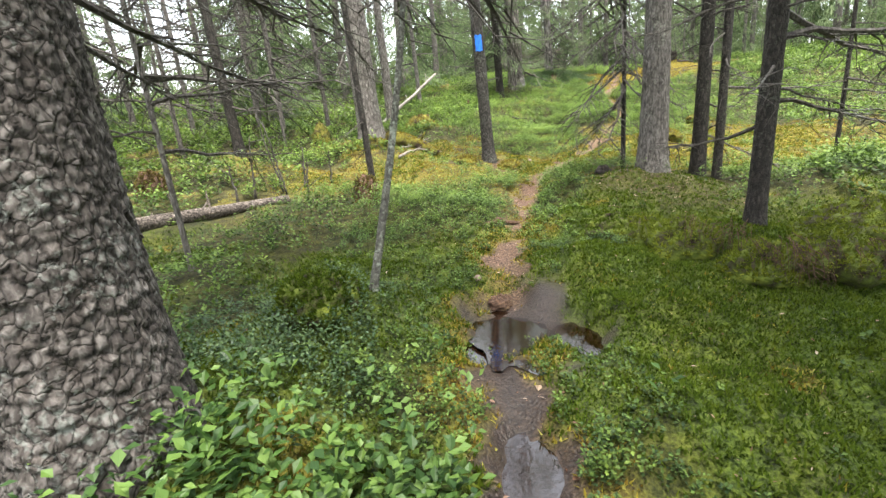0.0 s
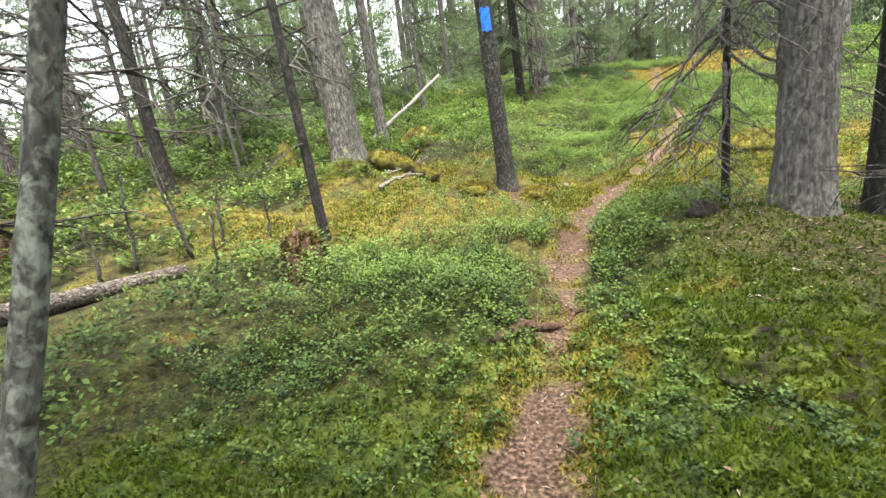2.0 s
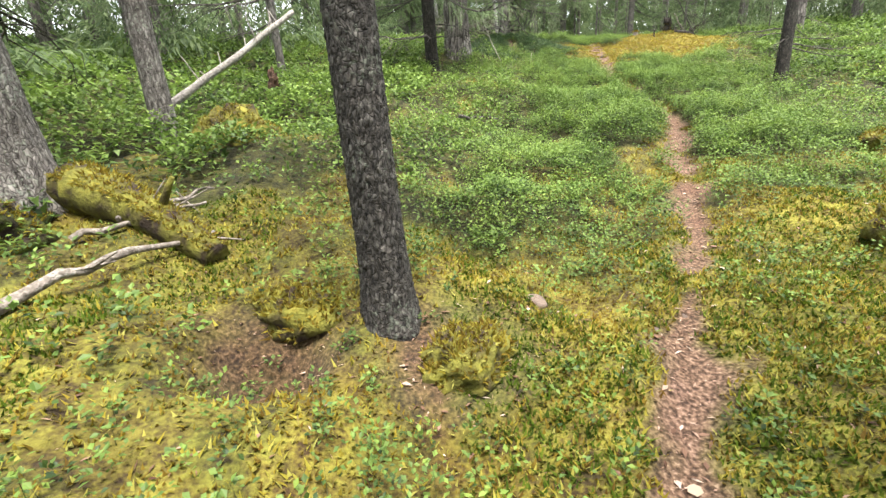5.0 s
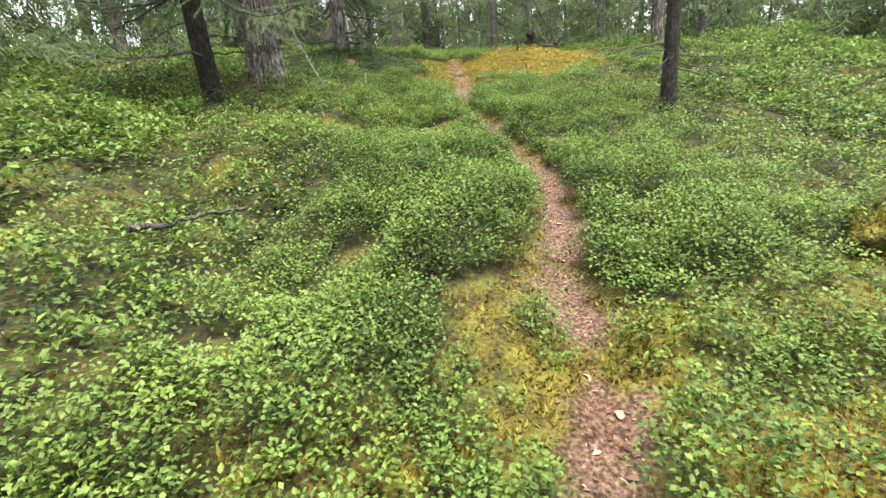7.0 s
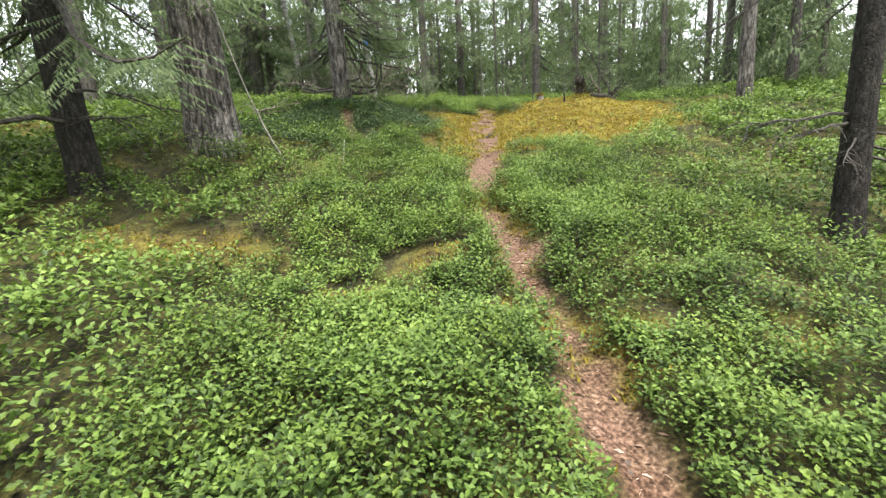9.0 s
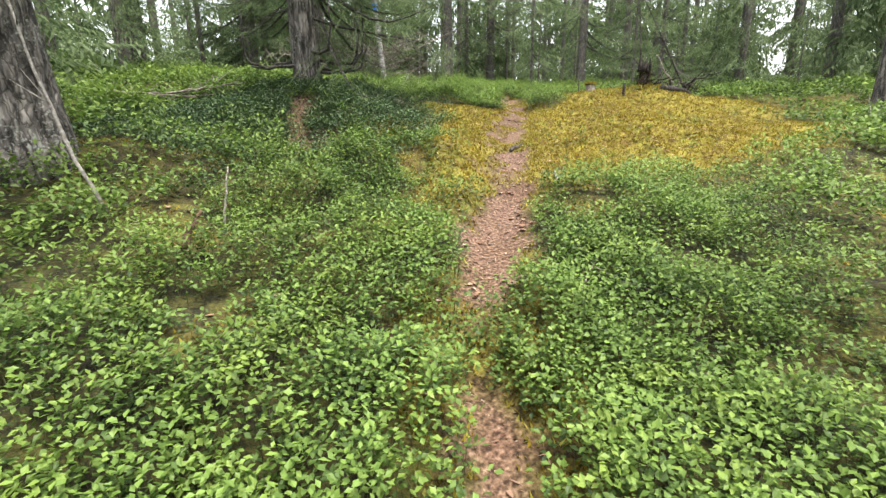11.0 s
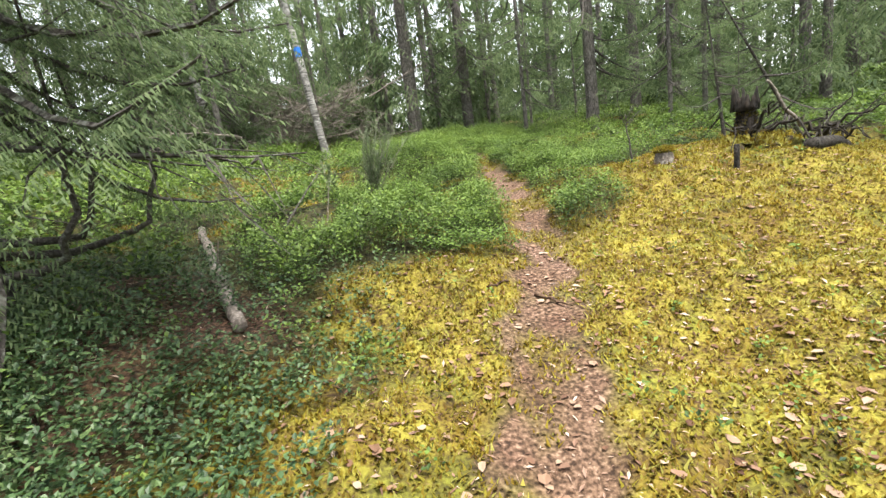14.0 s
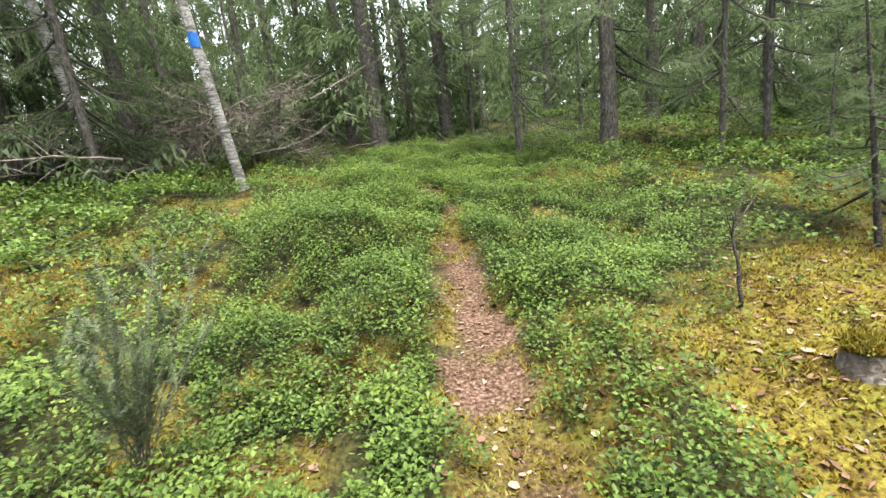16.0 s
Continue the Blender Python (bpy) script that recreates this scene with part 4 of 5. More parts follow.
tree("birch_tree", "pale leaning birch with a blue painted trail mark", 6.8, 27.9, .16, BARK_BIRCH, 11, (-.10, 0), .35, .003, 0, 24, 60, (5, 3.5, 7, 1.0), seed=36, category="birch tree", mark=(2.0, 2.18, 215, 330))
tree("birch_tree", "white birch trunk with dark cracked base", 4.54, 29.6, .19, BARK_BIRCH, 12, (-.12, 0), .35, .003, 0, 20, 50, (5, 3.5, 7, 1.2), seed=37, category="birch tree")
for k, (x, y, dia) in enumerate(((4.78, 28.6, .14), (10.9, 27.0, .09), (12.3, 26.7, .27), (11.04, 30.95, .32), (10.6, 32.5, .17), (2.9, 30.5, .5), (13.1, 25.4, .08), (14.0, 25.5, .1))):
    tree("spruce_tree", "dark spruce with green boughs above a bare trunk", x, y, dia, BARK_WOODS, 9 + dia * 12, (0, 0), .3, 0, 0, 16, 30, (10, .6, 3, .8), (int(20 + dia * 36), .7 + dia * 2, 5.0, .9 + dia * 2), seed=40 + k, group="spruces above the clearing")


# Spruces out of view beside and behind the start, added to shade it.
for k, (x, y) in enumerate(((3.4, -1.2), (1.2, -3.4), (3.9, 1.0))):
    tree("spruce_tree", "unseen spruce added to shade the start of the trail", x, y, .3, BARK_DARK, 13, (0, 0), .3, 0, 0, 14, 24, (6, 2, 6, 1.2), seed=700 + k, group="spruces round the wet place")


# woods all round
def woods():
    rng = np.random.default_rng(77)
    kinds = []
    for k in range(4):
        low, tall = (.5, 10.0) if k < 2 else (1.0, 13.0)
        kinds.append((trunk_mesh("trunk", .11 + .02 * k, .02, tall, BARK_WOODS, 9, 14, .3, seed=60 + k), crown_mesh("crown", 70 + k, low, tall, 1.7 + .2 * k, 62, .75, .105, fat=.17)))
    far = [(trunk_mesh("trunk", .14, .02, 14, BARK_WOODS, 6, 8, .3, seed=80 + k), crown_mesh("crown", 90 + k, .5, 14, 2.3, 50, .45, .17, fat=.2)) for k in range(3)]
    deep = [(trunk_mesh("trunk", .16, .02, 16, BARK_WOODS, 5, 5, .3, seed=95 + k), crown_mesh("crown", 97 + k, .3, 16, 3.2, 44, .3, .33, fat=.35)) for k in range(2)]
    low_kinds = [(trunk_mesh("trunk", .05, .01, 4.5, BARK_WOODS, 6, 8, .3, seed=65 + k), crown_mesh("crown", 66 + k, .1, 4.5, 1.4, 54, .7, .09, fat=.15)) for k in range(3)]
    # First three: unseen behind the start, added to enclose and shade it.
    spots = [(-3.2, -3.4, 12), (2.8, -4.2, 12), (-.8, -6.5, 12), (7.4, 32.6, 12), (8.3, 35.6, 12), (6.6, 35.2, 12), (9.2, 34.0, 12), (5.9, 33.4, -1), (8.6, 32.2, -1), (-9.5, 12.5, 12), (-11, 16, 12), (-8, 18.5, 12), (-12.5, 10.5, 12), (-6.5, 22, 12), (-1.2, 19.4, 12), (-3.2, 17.6, 12), (-2.6, 22.2, 12), (.2, 22.6, 12), (-5.4, 24.0, 12), (-8.2, 23.0, 12), (-1.8, 29.0, 25), (-4.6, 28.0, 25), (-1.0, 25.5, 12), (1.2, 25.0, -1), (-4.6, 19.8, 12), (2.4, 33, 12), (4.2, 34.5, 12), (-13, 14, 25), (-14, 20, 25), (-12, 7.5, 25), (-15, 11, 25), (-11, 4, 25)]

    def open_ground(x, y):
        d = float(off_trail(np.array([x]), np.array([y]))[0][0])
        if y < 24 and d < (6.0 if y > 14 else 8.0):
            return True
        if 2 < x < 15 + .1 * y and 4 < y < 23.5:
            return True
        if 2 < x < 15 and 23 < y < 29.5:
            return True
        if x < .5 and y > 22 and rng.uniform() < .6:
            return True
        return -16 < x < -3 and 7 < y < 26 and rng.uniform() < .5

    for count, test, gap in ((48, lambda r, a: 10 < r < 20, 2.2), (104, lambda r, a: 19 < r < 34, 2.4), (100, lambda r, a: 34 < r < 60, 3.4), (44, lambda r, a: 13 < r < 30 and 20 < a < 125, 1.6)):
        made = tries = 0
        while made < count and tries < 8000:
            tries += 1
            x, y = rng.uniform(-40, 55), rng.uniform(-14, 78)
            r, a = math.hypot(x - 6, y - 16), math.degrees(math.atan2(y - 10, x - 5))
            seen = -25 < a < 140
            if not test(r, a) or (not seen and rng.uniform() < (.85 if count < 60 else 1.1)) or open_ground(x, y):
                continue
            if any((x - p) ** 2 + (y - q) ** 2 < gap for p, q, _ in spots):
                continue
            spots.append((x, y, r if count != 44 else -1))
            made += 1
    for x, y, r in spots:
        pool = low_kinds if r < 0 else kinds if r < 20 else far if r < 34 else deep
        trunk, crown = pool[rng.integers(len(pool))]
        s = rng.uniform(.75, 1.2)
        ob = thing("spruce_tree", "green spruce in the dense surrounding woods", "spruce tree", x, y, height(x, y) - .05, "spruces of the surrounding woods", rng.uniform(0, 360))
        ob.scale = (s, s, s * rng.uniform(.9, 1.2))
        child("trunk", trunk, ob)
        child("crown", crown, ob)


woods()


# ---- things on the ground ----
def mossy_material():
    m, t, s = material("mossy_wood", 0.95, 0.8, 45)
    c = ramp(t, noise_of(t, 9, 6), [(0.36, (0.025, 0.016, 0.010)), (0.47, (0.065, 0.058, 0.011)), (0.6, (0.13, 0.125, 0.02)), (0.75, (0.19, 0.155, 0.025))])
    t.links.new(c, s.inputs["Base Color"])
    return m


MOSSWOOD = mossy_material()


def green_mossy_material():
    m, t, s = material("green_mossy_soil", 0.95, 0.8, 45)
    c = ramp(t, noise_of(t, 8, 6), [(0.38, (0.02, 0.013, 0.008)), (0.48, (0.035, 0.04, 0.008)), (0.6, (0.075, 0.10, 0.012)), (0.72, (0.13, 0.15, 0.02))])
    t.links.new(c, s.inputs["Base Color"])
    return m


GREENSOIL = green_mossy_material()


def stone_material():
    m, t, s = material("pale_stone", 0.85, 0.4, 60)
    g = t.nodes.new("ShaderNodeObjectInfo")
    c = ramp(t, g.outputs["Random"], [(0, (0.08, 0.06, 0.05)), (0.5, (0.14, 0.105, 0.085)), (1, (0.22, 0.17, 0.14))])
    c = blend(t, 0.6, c, ramp(t, noise_of(t, 30, 5), [(0.3, (0.5, 0.45, 0.4)), (0.7, (1, 1, 1))]), "MULTIPLY")
    t.links.new(c, s.inputs["Base Color"])
    return m


STONE = stone_material()


def fluff(v, f, count, tall, rng, up=0.35):
    """Moss tufts on the upward faces of a shape."""
    q = v[f]
    c = q.mean(1)
    n = np.cross(q[:, 1] - q[:, 0], q[:, 2] - q[:, 0])
    area = np.linalg.norm(n, axis=1) + 1e-12
    n = n / area[:, None]
    n = np.where((n * (c - v.mean(0))).sum(1, keepdims=True) < 0, -n, n)
    w = area * (n[:, 2] > up)
    k = rng.choice(len(f), count, p=w / w.sum())
    b = rng.dirichlet((1, 1, 1, 1), count)
    p = (q[k] * b[:, :, None]).sum(1)
    tip = p + n[k] * tall * rng.uniform(.5, 1.2, (count, 1)) + rng.normal(0, tall * .5, (count, 3))
    sd = np.cross(n[k], rng.normal(0, 1, (count, 3)))
    sd = sd / (np.linalg.norm(sd, axis=1)[:, None] + 1e-9) * tall * .28
    return np.stack([p - sd, p + sd, tip], 1).reshape(-1, 3)


def fallen_log(name, label, p0, p1, r0, r1, mat, stubs=5, seed=0, category="log", moss_tufts=0, sag=0.0, gap0=0.0, gap1=0.0):
    """A trunk lying from p0 to p1 (x, y); gap: metres over the ground at each end."""
    rng = np.random.default_rng(seed)
    n = 26
    s = np.linspace(0, 1, n)
    x, y = p0[0] + (p1[0] - p0[0]) * s, p0[1] + (p1[1] - p0[1]) * s
    if gap0 or gap1:
        z = np.linspace(height(*p0) + gap0, height(*p1) + gap1, n) - sag * np.sin(s * np.pi)
    else:
        g = land(x, y)
        z = np.polyval(np.polyfit(s, g, 3), s) + (r0 + (r1 - r0) * s) * .7
    x = x + np.cumsum(rng.normal(0, .006, n))
    pts = np.stack([x, y, z], -1)
    base = pts[0].copy()
    ob = thing(name, label, category, *base)
    v, f = tube(pts - base, (r0 + (r1 - r0) * s) * (1 + rng.normal(0, .03, n)), 14, .04)
    stem = child("trunk", mesh_of("trunk", v, f, mat, True), ob)
    for k in range(stubs):
        i = rng.integers(2, n - 2)
        a = rng.uniform(0, 6.283)
        d = np.array([math.cos(a) * .5, math.sin(a) * .5, rng.uniform(.3, 1)])
        L = rng.uniform(.06, .28)
        sv, sf = tube((pts[i] - base) + np.outer(np.linspace(0, 1, 4), d * (L + r0)), np.linspace(.35, .15, 4) * r0 * .6, 6)
        child("branch_stub", mesh_of("branch_stub", sv, sf, mat, True), stem)
    if moss_tufts:
        t = fluff(v, f, moss_tufts, .025, rng)
        tagged(child("moss", mesh_of("moss", t, np.arange(len(t)).reshape(-1, 3), MOSSY), ob, label="yellow-green moss"), kind="stuff")
    return ob


def stick(label, pts, r, mat=None, name="stick", lift=0.012, twigs=0, seed=0, category="stick"):
    """A thin stick through places (x, y, height over ground)."""
    rng = np.random.default_rng(seed)
    p = np.array([(x, y, height(x, y) + h + lift) for x, y, h in pts])
    u = np.linspace(0, 1, len(p))
    w = np.linspace(0, 1, 12)
    q = np.stack([np.interp(w, u, p[:, i]) for i in range(3)], -1)
    q[1:-1] = (q[:-2] + 2 * q[1:-1] + q[2:]) / 4
    q[1:-1] += rng.normal(0, r * .5, (10, 3))
    parts = [tube(q, r * (1 - .6 * w) * (1 + rng.normal(0, .08, 12)), 7)]
    for k in range(twigs):
        i = rng.integers(3, 11)
        d = (q[-1] - q[0]) / (np.linalg.norm(q[-1] - q[0]) + 1e-6) + rng.normal(0, .7, 3)
        parts.append(tube(q[i] + np.outer(np.linspace(0, 1, 4), d * rng.uniform(.08, .25)), r * .4 * np.linspace(1, .3, 4), 4))
    base = q[0].copy()
    v, f = joined(parts)
    ob = new(name, mesh_of(name, v - base, f, mat or TWIG, True))
    ob.matrix_world = pose(*base)
    return tagged(ob, label, category)


def lump_mesh(name, rx, ry, rz, mat, seed, rough=.22, under=.3):
    """An uneven rounded body, open work for hummocks and stones."""
    nu, nv = (28, 16) if mat is not STONE else (12, 6)
    th, ph = np.meshgrid(np.linspace(0, 2 * np.pi, nu, endpoint=False), np.linspace(-.5 * np.pi * under, .5 * np.pi, nv), indexing="ij")
    r = 1 + rough * ((grain(th * 3 + seed, ph * 3 + 9, .9, seed) - .5) * 1.6 + (grain(np.cos(th) * 4 + 50, np.sin(th) * 4 + ph * 5, .8, seed + 1) - .5) * 1.2)
    v = np.stack([rx * r * np.cos(ph) * np.cos(th), ry * r * np.cos(ph) * np.sin(th), rz * r * np.sin(ph)], -1).reshape(-1, 3)
    i = np.arange(nu * nv).reshape(nu, nv)
    j = np.roll(i, -1, axis=0)
    f = np.stack([i[:, :-1], j[:, :-1], j[:, 1:], i[:, 1:]], -1).reshape(-1, 4)
    return mesh_of(name, v, f, mat, True), v, f


def hummock(label, x, y, rx, ry, rz, mat, seed, tufts=700, tuft_mat=None, name="mossy_hummock", category="hummock", tall=.024, up=.3):
    rng = np.random.default_rng(seed)
    ob = thing(name, label, category, x, y, height(x, y) - min(.09, rz * .35), rz=float(rng.uniform(0, 360)))
    me, v, f = lump_mesh("body", rx, ry, rz, mat, seed)
    child("body", me, ob)
    if tufts:
        t = fluff(v, f, tufts * 2, tall, rng, up)
        tagged(child("moss", mesh_of("moss", t, np.arange(len(t)).reshape(-1, 3), tuft_mat or MOSSY), ob, label="soft moss cover"), kind="stuff")
    return ob


def hanging_roots(label, x, y, heading, seed):
    """A tangle of thin dead stems hanging down an overhanging bank."""
    rng = np.random.default_rng(800 + seed)
    parts = []
    for k in range(46):
        a = radians(heading + rng.uniform(-35, 35))
        side = rng.uniform(-.25, .25)
        s = np.linspace(0, 1, 5)
        out, top = rng.uniform(.03, .16), rng.uniform(.12, .3)
        c = np.array([-math.sin(a), math.cos(a)]) * side
        p = np.stack([c[0] + math.cos(a) * out * np.sin(s * 1.9), c[1] + math.sin(a) * out * np.sin(s * 1.9), top - (top - .01) * s ** 1.6], -1)
        p[1:] += rng.normal(0, .008, (4, 3))
        parts.append(tube(p, .0035 * (1 - .6 * s), 4, cap=False))
    v, f = joined(parts)
    ob = new("hanging_rootlets", mesh_of("hanging_rootlets", v, f, ROTWOOD))
    ob.matrix_world = pose(x, y, height(x, y))
    return tagged(ob, label, "roots", "rootlets on the bank")


def cut_stump(label, x, y, r, tall, seed, cap=True, mat=None):
    rng = np.random.default_rng(seed)
    ob = thing("cut_stump", label, "stump", x, y, height(x, y))
    z = np.array([-.12, -.05, 0, .05, tall * .6, tall, tall + .004])
    rr = r * np.array([1.2, 1.15, 1.1, 1.04, 1.0, .97, .6])
    v, f = tube(np.stack([0 * z, 0 * z, z], -1), rr, 22, .05)
    child("wood", mesh_of("wood", v, f, mat or DEADWOOD, True), ob)
    if cap:
        me, v, f = lump_mesh("moss_cap", r * 1.12, r * 1.12, .028, MOSSWOOD, seed, .25)
        m = pose(0, 0, tall)
        cap_ob = child("moss_cap", me, ob, m, "yellow moss cap")
        t = fluff(v, f, 1400, .02, rng, -.2)
        tagged(child("moss", mesh_of("moss", t, np.arange(len(t)).reshape(-1, 3), MOSSY), cap_ob), kind="stuff")
    return ob


def puddle(label, x, y, rx, ry, level, seed):
    rng = np.random.default_rng(seed)
    n = 40
    a = np.linspace(0, 2 * np.pi, n, endpoint=False)
    r = 1 + .22 * np.sin(a * 2 + rng.uniform(0, 6)) + .14 * np.sin(a * 5 + rng.uniform(0, 6)) + .07 * np.sin(a * 9 + rng.uniform(0, 6))
    bm = bmesh.new()
    rim = [bm.verts.new((rx * k * math.cos(t), ry * k * math.sin(t), 0)) for k, t in zip(r, a)]
    bm.faces.new(rim)
    me = bpy.data.meshes.new("water")
    bm.to_mesh(me)
    bm.free()
    me.materials.append(WATER)
    ob = new("water", me)
    ob.matrix_world = pose(x, y, level)
    return tagged(ob, label, "puddle", kind="structure")


# the wet place
for (px, py, rx, ry), what in zip(PUDDLES, ("brown water puddle in the muddy trail", "narrow bright puddle on the muddy trail", "shallow puddle beside the muddy trail", "small puddle in dark trail mud")):
    puddle(what, px, py, rx * 1.5, ry * 1.5, float(hill(np.array([px]), np.array([py]))[0]) - .112, 1)
hummock("wet dark rock in the puddle", .42, 3.62, .13, .10, .06, ROTWOOD, 11, 0, name="rock", category="rock")
hummock("pinkish stone at the puddle's edge", .25, 3.86, .06, .04, .03, STONE, 12, 0, name="stone", category="stone")
# fallen and leaning wood
fallen_log("fallen_log", "fallen spruce log, bark peeling, among bilberries", (-4.4, 4.75), (-2.2, 6.5), .10, .065, LOGWOOD, 7, 21, gap0=.03, gap1=.04)
fallen_log("leaning_log", "bare pale log leaning up from the ground", (-1.45, 12.0), (.1, 13.25), .048, .03, PALEWOOD, 9, 22, gap0=.1, gap1=1.1)
fallen_log("mossy_log", "rotting log under thick yellow-green moss", (-1.0, 9.95), (.0, 9.35), .17, .08, MOSSWOOD, 2, 23, moss_tufts=1600)
fallen_log("birch_log", "fallen birch log with peeling white bark", (6.02, 20.1), (5.55, 21.9), .034, .028, DEADWOOD, 3, 24, gap0=.05, gap1=.07)
fallen_log("fallen_log", "short dead log end lying on yellow moss", (10.55, 20.95), (11.3, 21.2), .06, .05, BARK_DARK, 3, 25)
fallen_log("fallen_log", "mossy rotten log lying in bilberries", (5.6, 10.45), (6.3, 10.85), .09, .07, MOSSWOOD, 3, 26, moss_tufts=900)
fallen_log("fallen_log", "old log below the brush pile", (3.9, 30.4), (5.6, 30.2), .13, .10, DEADWOOD, 5, 27)
ROOT = [(.44, 5.08, -.01), (.62, 5.2, .03), (.82, 5.3, .035), (1.05, 5.46, -.01)]
stick("bare brown root crossing the trail", ROOT, .04, ROTWOOD, "tree_root", .0, 2, 31, "root")
stick("dark dead stick on the bilberries", [(1.91, 11.89, .27), (2.48, 12.44, .25)], .02, TWIG, twigs=2, seed=32)
stick("dry grey stick lying on moss", [(-.73, 8.61, .03), (-.4, 9.1, .1), (-.1, 9.6, .04)], .03, DEADWOOD, twigs=3, seed=33)
stick("grey branch lying on mossy ground", [(-.75, 9.35, .02), (-.2, 9.85, .05)], .022, DEADWOOD, twigs=3, seed=34)
stick("broken dead branch in the moss", [(-.6, 9.55, .05), (-.2, 10.05, .08)], .02, DEADWOOD, twigs=4, seed=35)
stick("dark crooked stick across the trail", [(6.93, 18.58, .01), (7.0, 18.66, .03), (7.14, 18.72, .02)], .018, TWIG, twigs=1, seed=36)
stick("lichen-grey stick lying in moss", [(6.78, 17.24, .02), (6.86, 17.46, .05)], .014, PALEWOOD, seed=37)
stick("thin brown twig on the trail", [(7.45, 20.39, .005), (7.29, 20.31, .005)], .009, ROTWOOD, seed=38)
stick("thin brown stick on the trail", [(7.56, 20.27, .005), (7.67, 20.05, .01)], .011, ROTWOOD, seed=39)
stick("slim white dead twig standing in bilberries", [(6.49, 21.53, .0), (6.56, 21.6, .35)], .005, DEADWOOD, seed=40)
stick("white upright dead twig in the grass", [(11.65, 18.46, 0), (11.6, 18.5, .38)], .011, PALEWOOD, seed=41)
stick("grey broken stub standing among bilberries", [(4.44, 16.88, -.05), (4.5, 16.93, .34)], .009, PALEWOOD, seed=42)
stick("pale dead birch branch propped against a pine", [(3.85, 16.91, .05), (3.62, 17.05, .55), (3.38, 17.3, 1.25), (3.2, 17.5, 2.0)], .012, PALEWOOD, twigs=6, seed=43)
stick("brown broken branch among bilberries", [(4.35, 16.4, .12), (4.42, 16.6, .25)], .02, ROTWOOD, seed=44)
stick("bent grey dead twig lying across bilberries", [(6.12, 15.72, .12), (6.25, 15.86, .19), (6.42, 15.82, .14)], .006, DEADWOOD, twigs=3, seed=45)
stick("short grey broken branch beside the trail", [(1.15, 5.12, .0), (1.24, 5.17, .01)], .014, BARK_GREY, lift=.008, seed=46)
for k, (x, y, hh, lx) in enumerate(((-2.65, 6.54, .65, .05), (-2.29, 6.83, .8, -.2), (-2.05, 6.98, .38, .03), (-1.73, 7.35, .3, 0), (-2.36, 6.9, .9, -.25), (-2.8, 6.3, .3, -.05), (-1.9, 6.5, .35, .05))):
    stick("bare dark twig standing upright in bilberries", [(x, y, 0), (x + lx, y + .03, hh + .2)], .017, TWIG, "dead_twig", twigs=3, seed=50 + k, category="twig")
for k, (x, y) in enumerate(((3.16, 20.6), (3.35, 20.4), (3.0, 20.3), (3.5, 20.7), (3.2, 19.9), (3.7, 20.2))):
    stick("dead grey branch lying in a loose heap", [(x - .35, y - .1 * k % .3, .05 + .03 * k), (x + .45, y + .12, .1 + .02 * k)], .016, DEADWOOD, "dead_branch", twigs=4, seed=70 + k, category="branch")
stick("dark dead twig bush by the trail", [(9.7, 22.15, 0), (9.68, 22.2, .5)], .012, TWIG, "dead_twig", twigs=7, seed=80, category="twig")
stick("leaning dark twig in bilberries", [(6.2, 21.3, .15), (6.5, 21.75, .4)], .008, TWIG, "dead_twig", twigs=3, seed=81, category="twig")
# stumps and hummocks
hummock("reddish rotten stump with brown moss cap", -1.02, 6.3, .25, .24, .42, ROTWOOD, 91, 1500, BROWNMOSS, "rotten_stump", "stump", .03)
hummock("brown mossy stump among bilberries", -4.3, 6.9, .24, .22, .4, ROTWOOD, 92, 1200, BROWNMOSS, "rotten_stump", "stump", .03)
hummock("dark old stump beside a stout spruce", -2.5, 10.2, .22, .2, .42, MOSSWOOD, 93, 400, MOSSG, "rotten_stump", "stump")
hummock("dark burnt stump on the mound", 2.2, 6.25, .13, .12, .16, CHAR, 94, 0, None, "rotten_stump", "stump")
hummock("mossy boulder hummock in the bilberries", -.35, 11.5, .45, .34, .45, MOSSWOOD, 95, 1500, MOSSY, "mossy_boulder", "boulder")
for x, y, rx, ry, rz, k in ((2.2, 4.1, .40, .34, .30, 96), (2.5, 3.55, .42, .30, .26, 105), (3.15, 3.6, .5, .36, .28, 97), (3.8, 3.9, .6, .5, .3, 106), (2.0, 4.6, .4, .35, .22, 107)):
    hummock("lime-green moss cushion on the spruce bank", x, y, rx, ry, rz, GREENSOIL, k, 3000, LIMEMOSS, up=.0)
for x, y, a, k in ((2.3, 3.8, 230, 1), (2.55, 3.45, 265, 2), (2.8, 3.3, 275, 3), (3.2, 3.32, 285, 4)):
    hanging_roots("brown rootlets and dead grass hanging from bank", x, y, a, k)
hummock("bright green moss hummock near trail", 1.75, 4.75, .4, .35, .16, GREENSOIL, 98, 1600, MOSSG)
hummock("green moss cushion on the open moss", 5.75, 18.55, .2, .16, .12, MOSSWOOD, 99, 900, MOSSG)
hummock("golden moss hummock with dark hollow", 4.0, 8.6, .4, .3, .2, MOSSWOOD, 100, 1300, MOSSY)
hummock("golden moss hummock beside a hollow", .48, 8.86, .26, .15, .15, MOSSWOOD, 101, 1000, MOSSY)
hummock("yellow moss hummock at the spruce's foot", 1.25, 8.45, .25, .2, .14, MOSSWOOD, 102, 900, MOSSY)
hummock("dark mossy hummock with a hollow below", -.85, 2.85, .3, .26, .2, GREENSOIL, 103, 2600, MOSSG, up=-.1)
hummock("mossy swollen foot of the stout spruce", -1.38, 9.55, .5, .4, .26, GREENSOIL, 104, 1600, MOSSY)
cut_stump("low grey cut stump with yellow moss cap", 9.54, 21.5, .075, .09, 111)
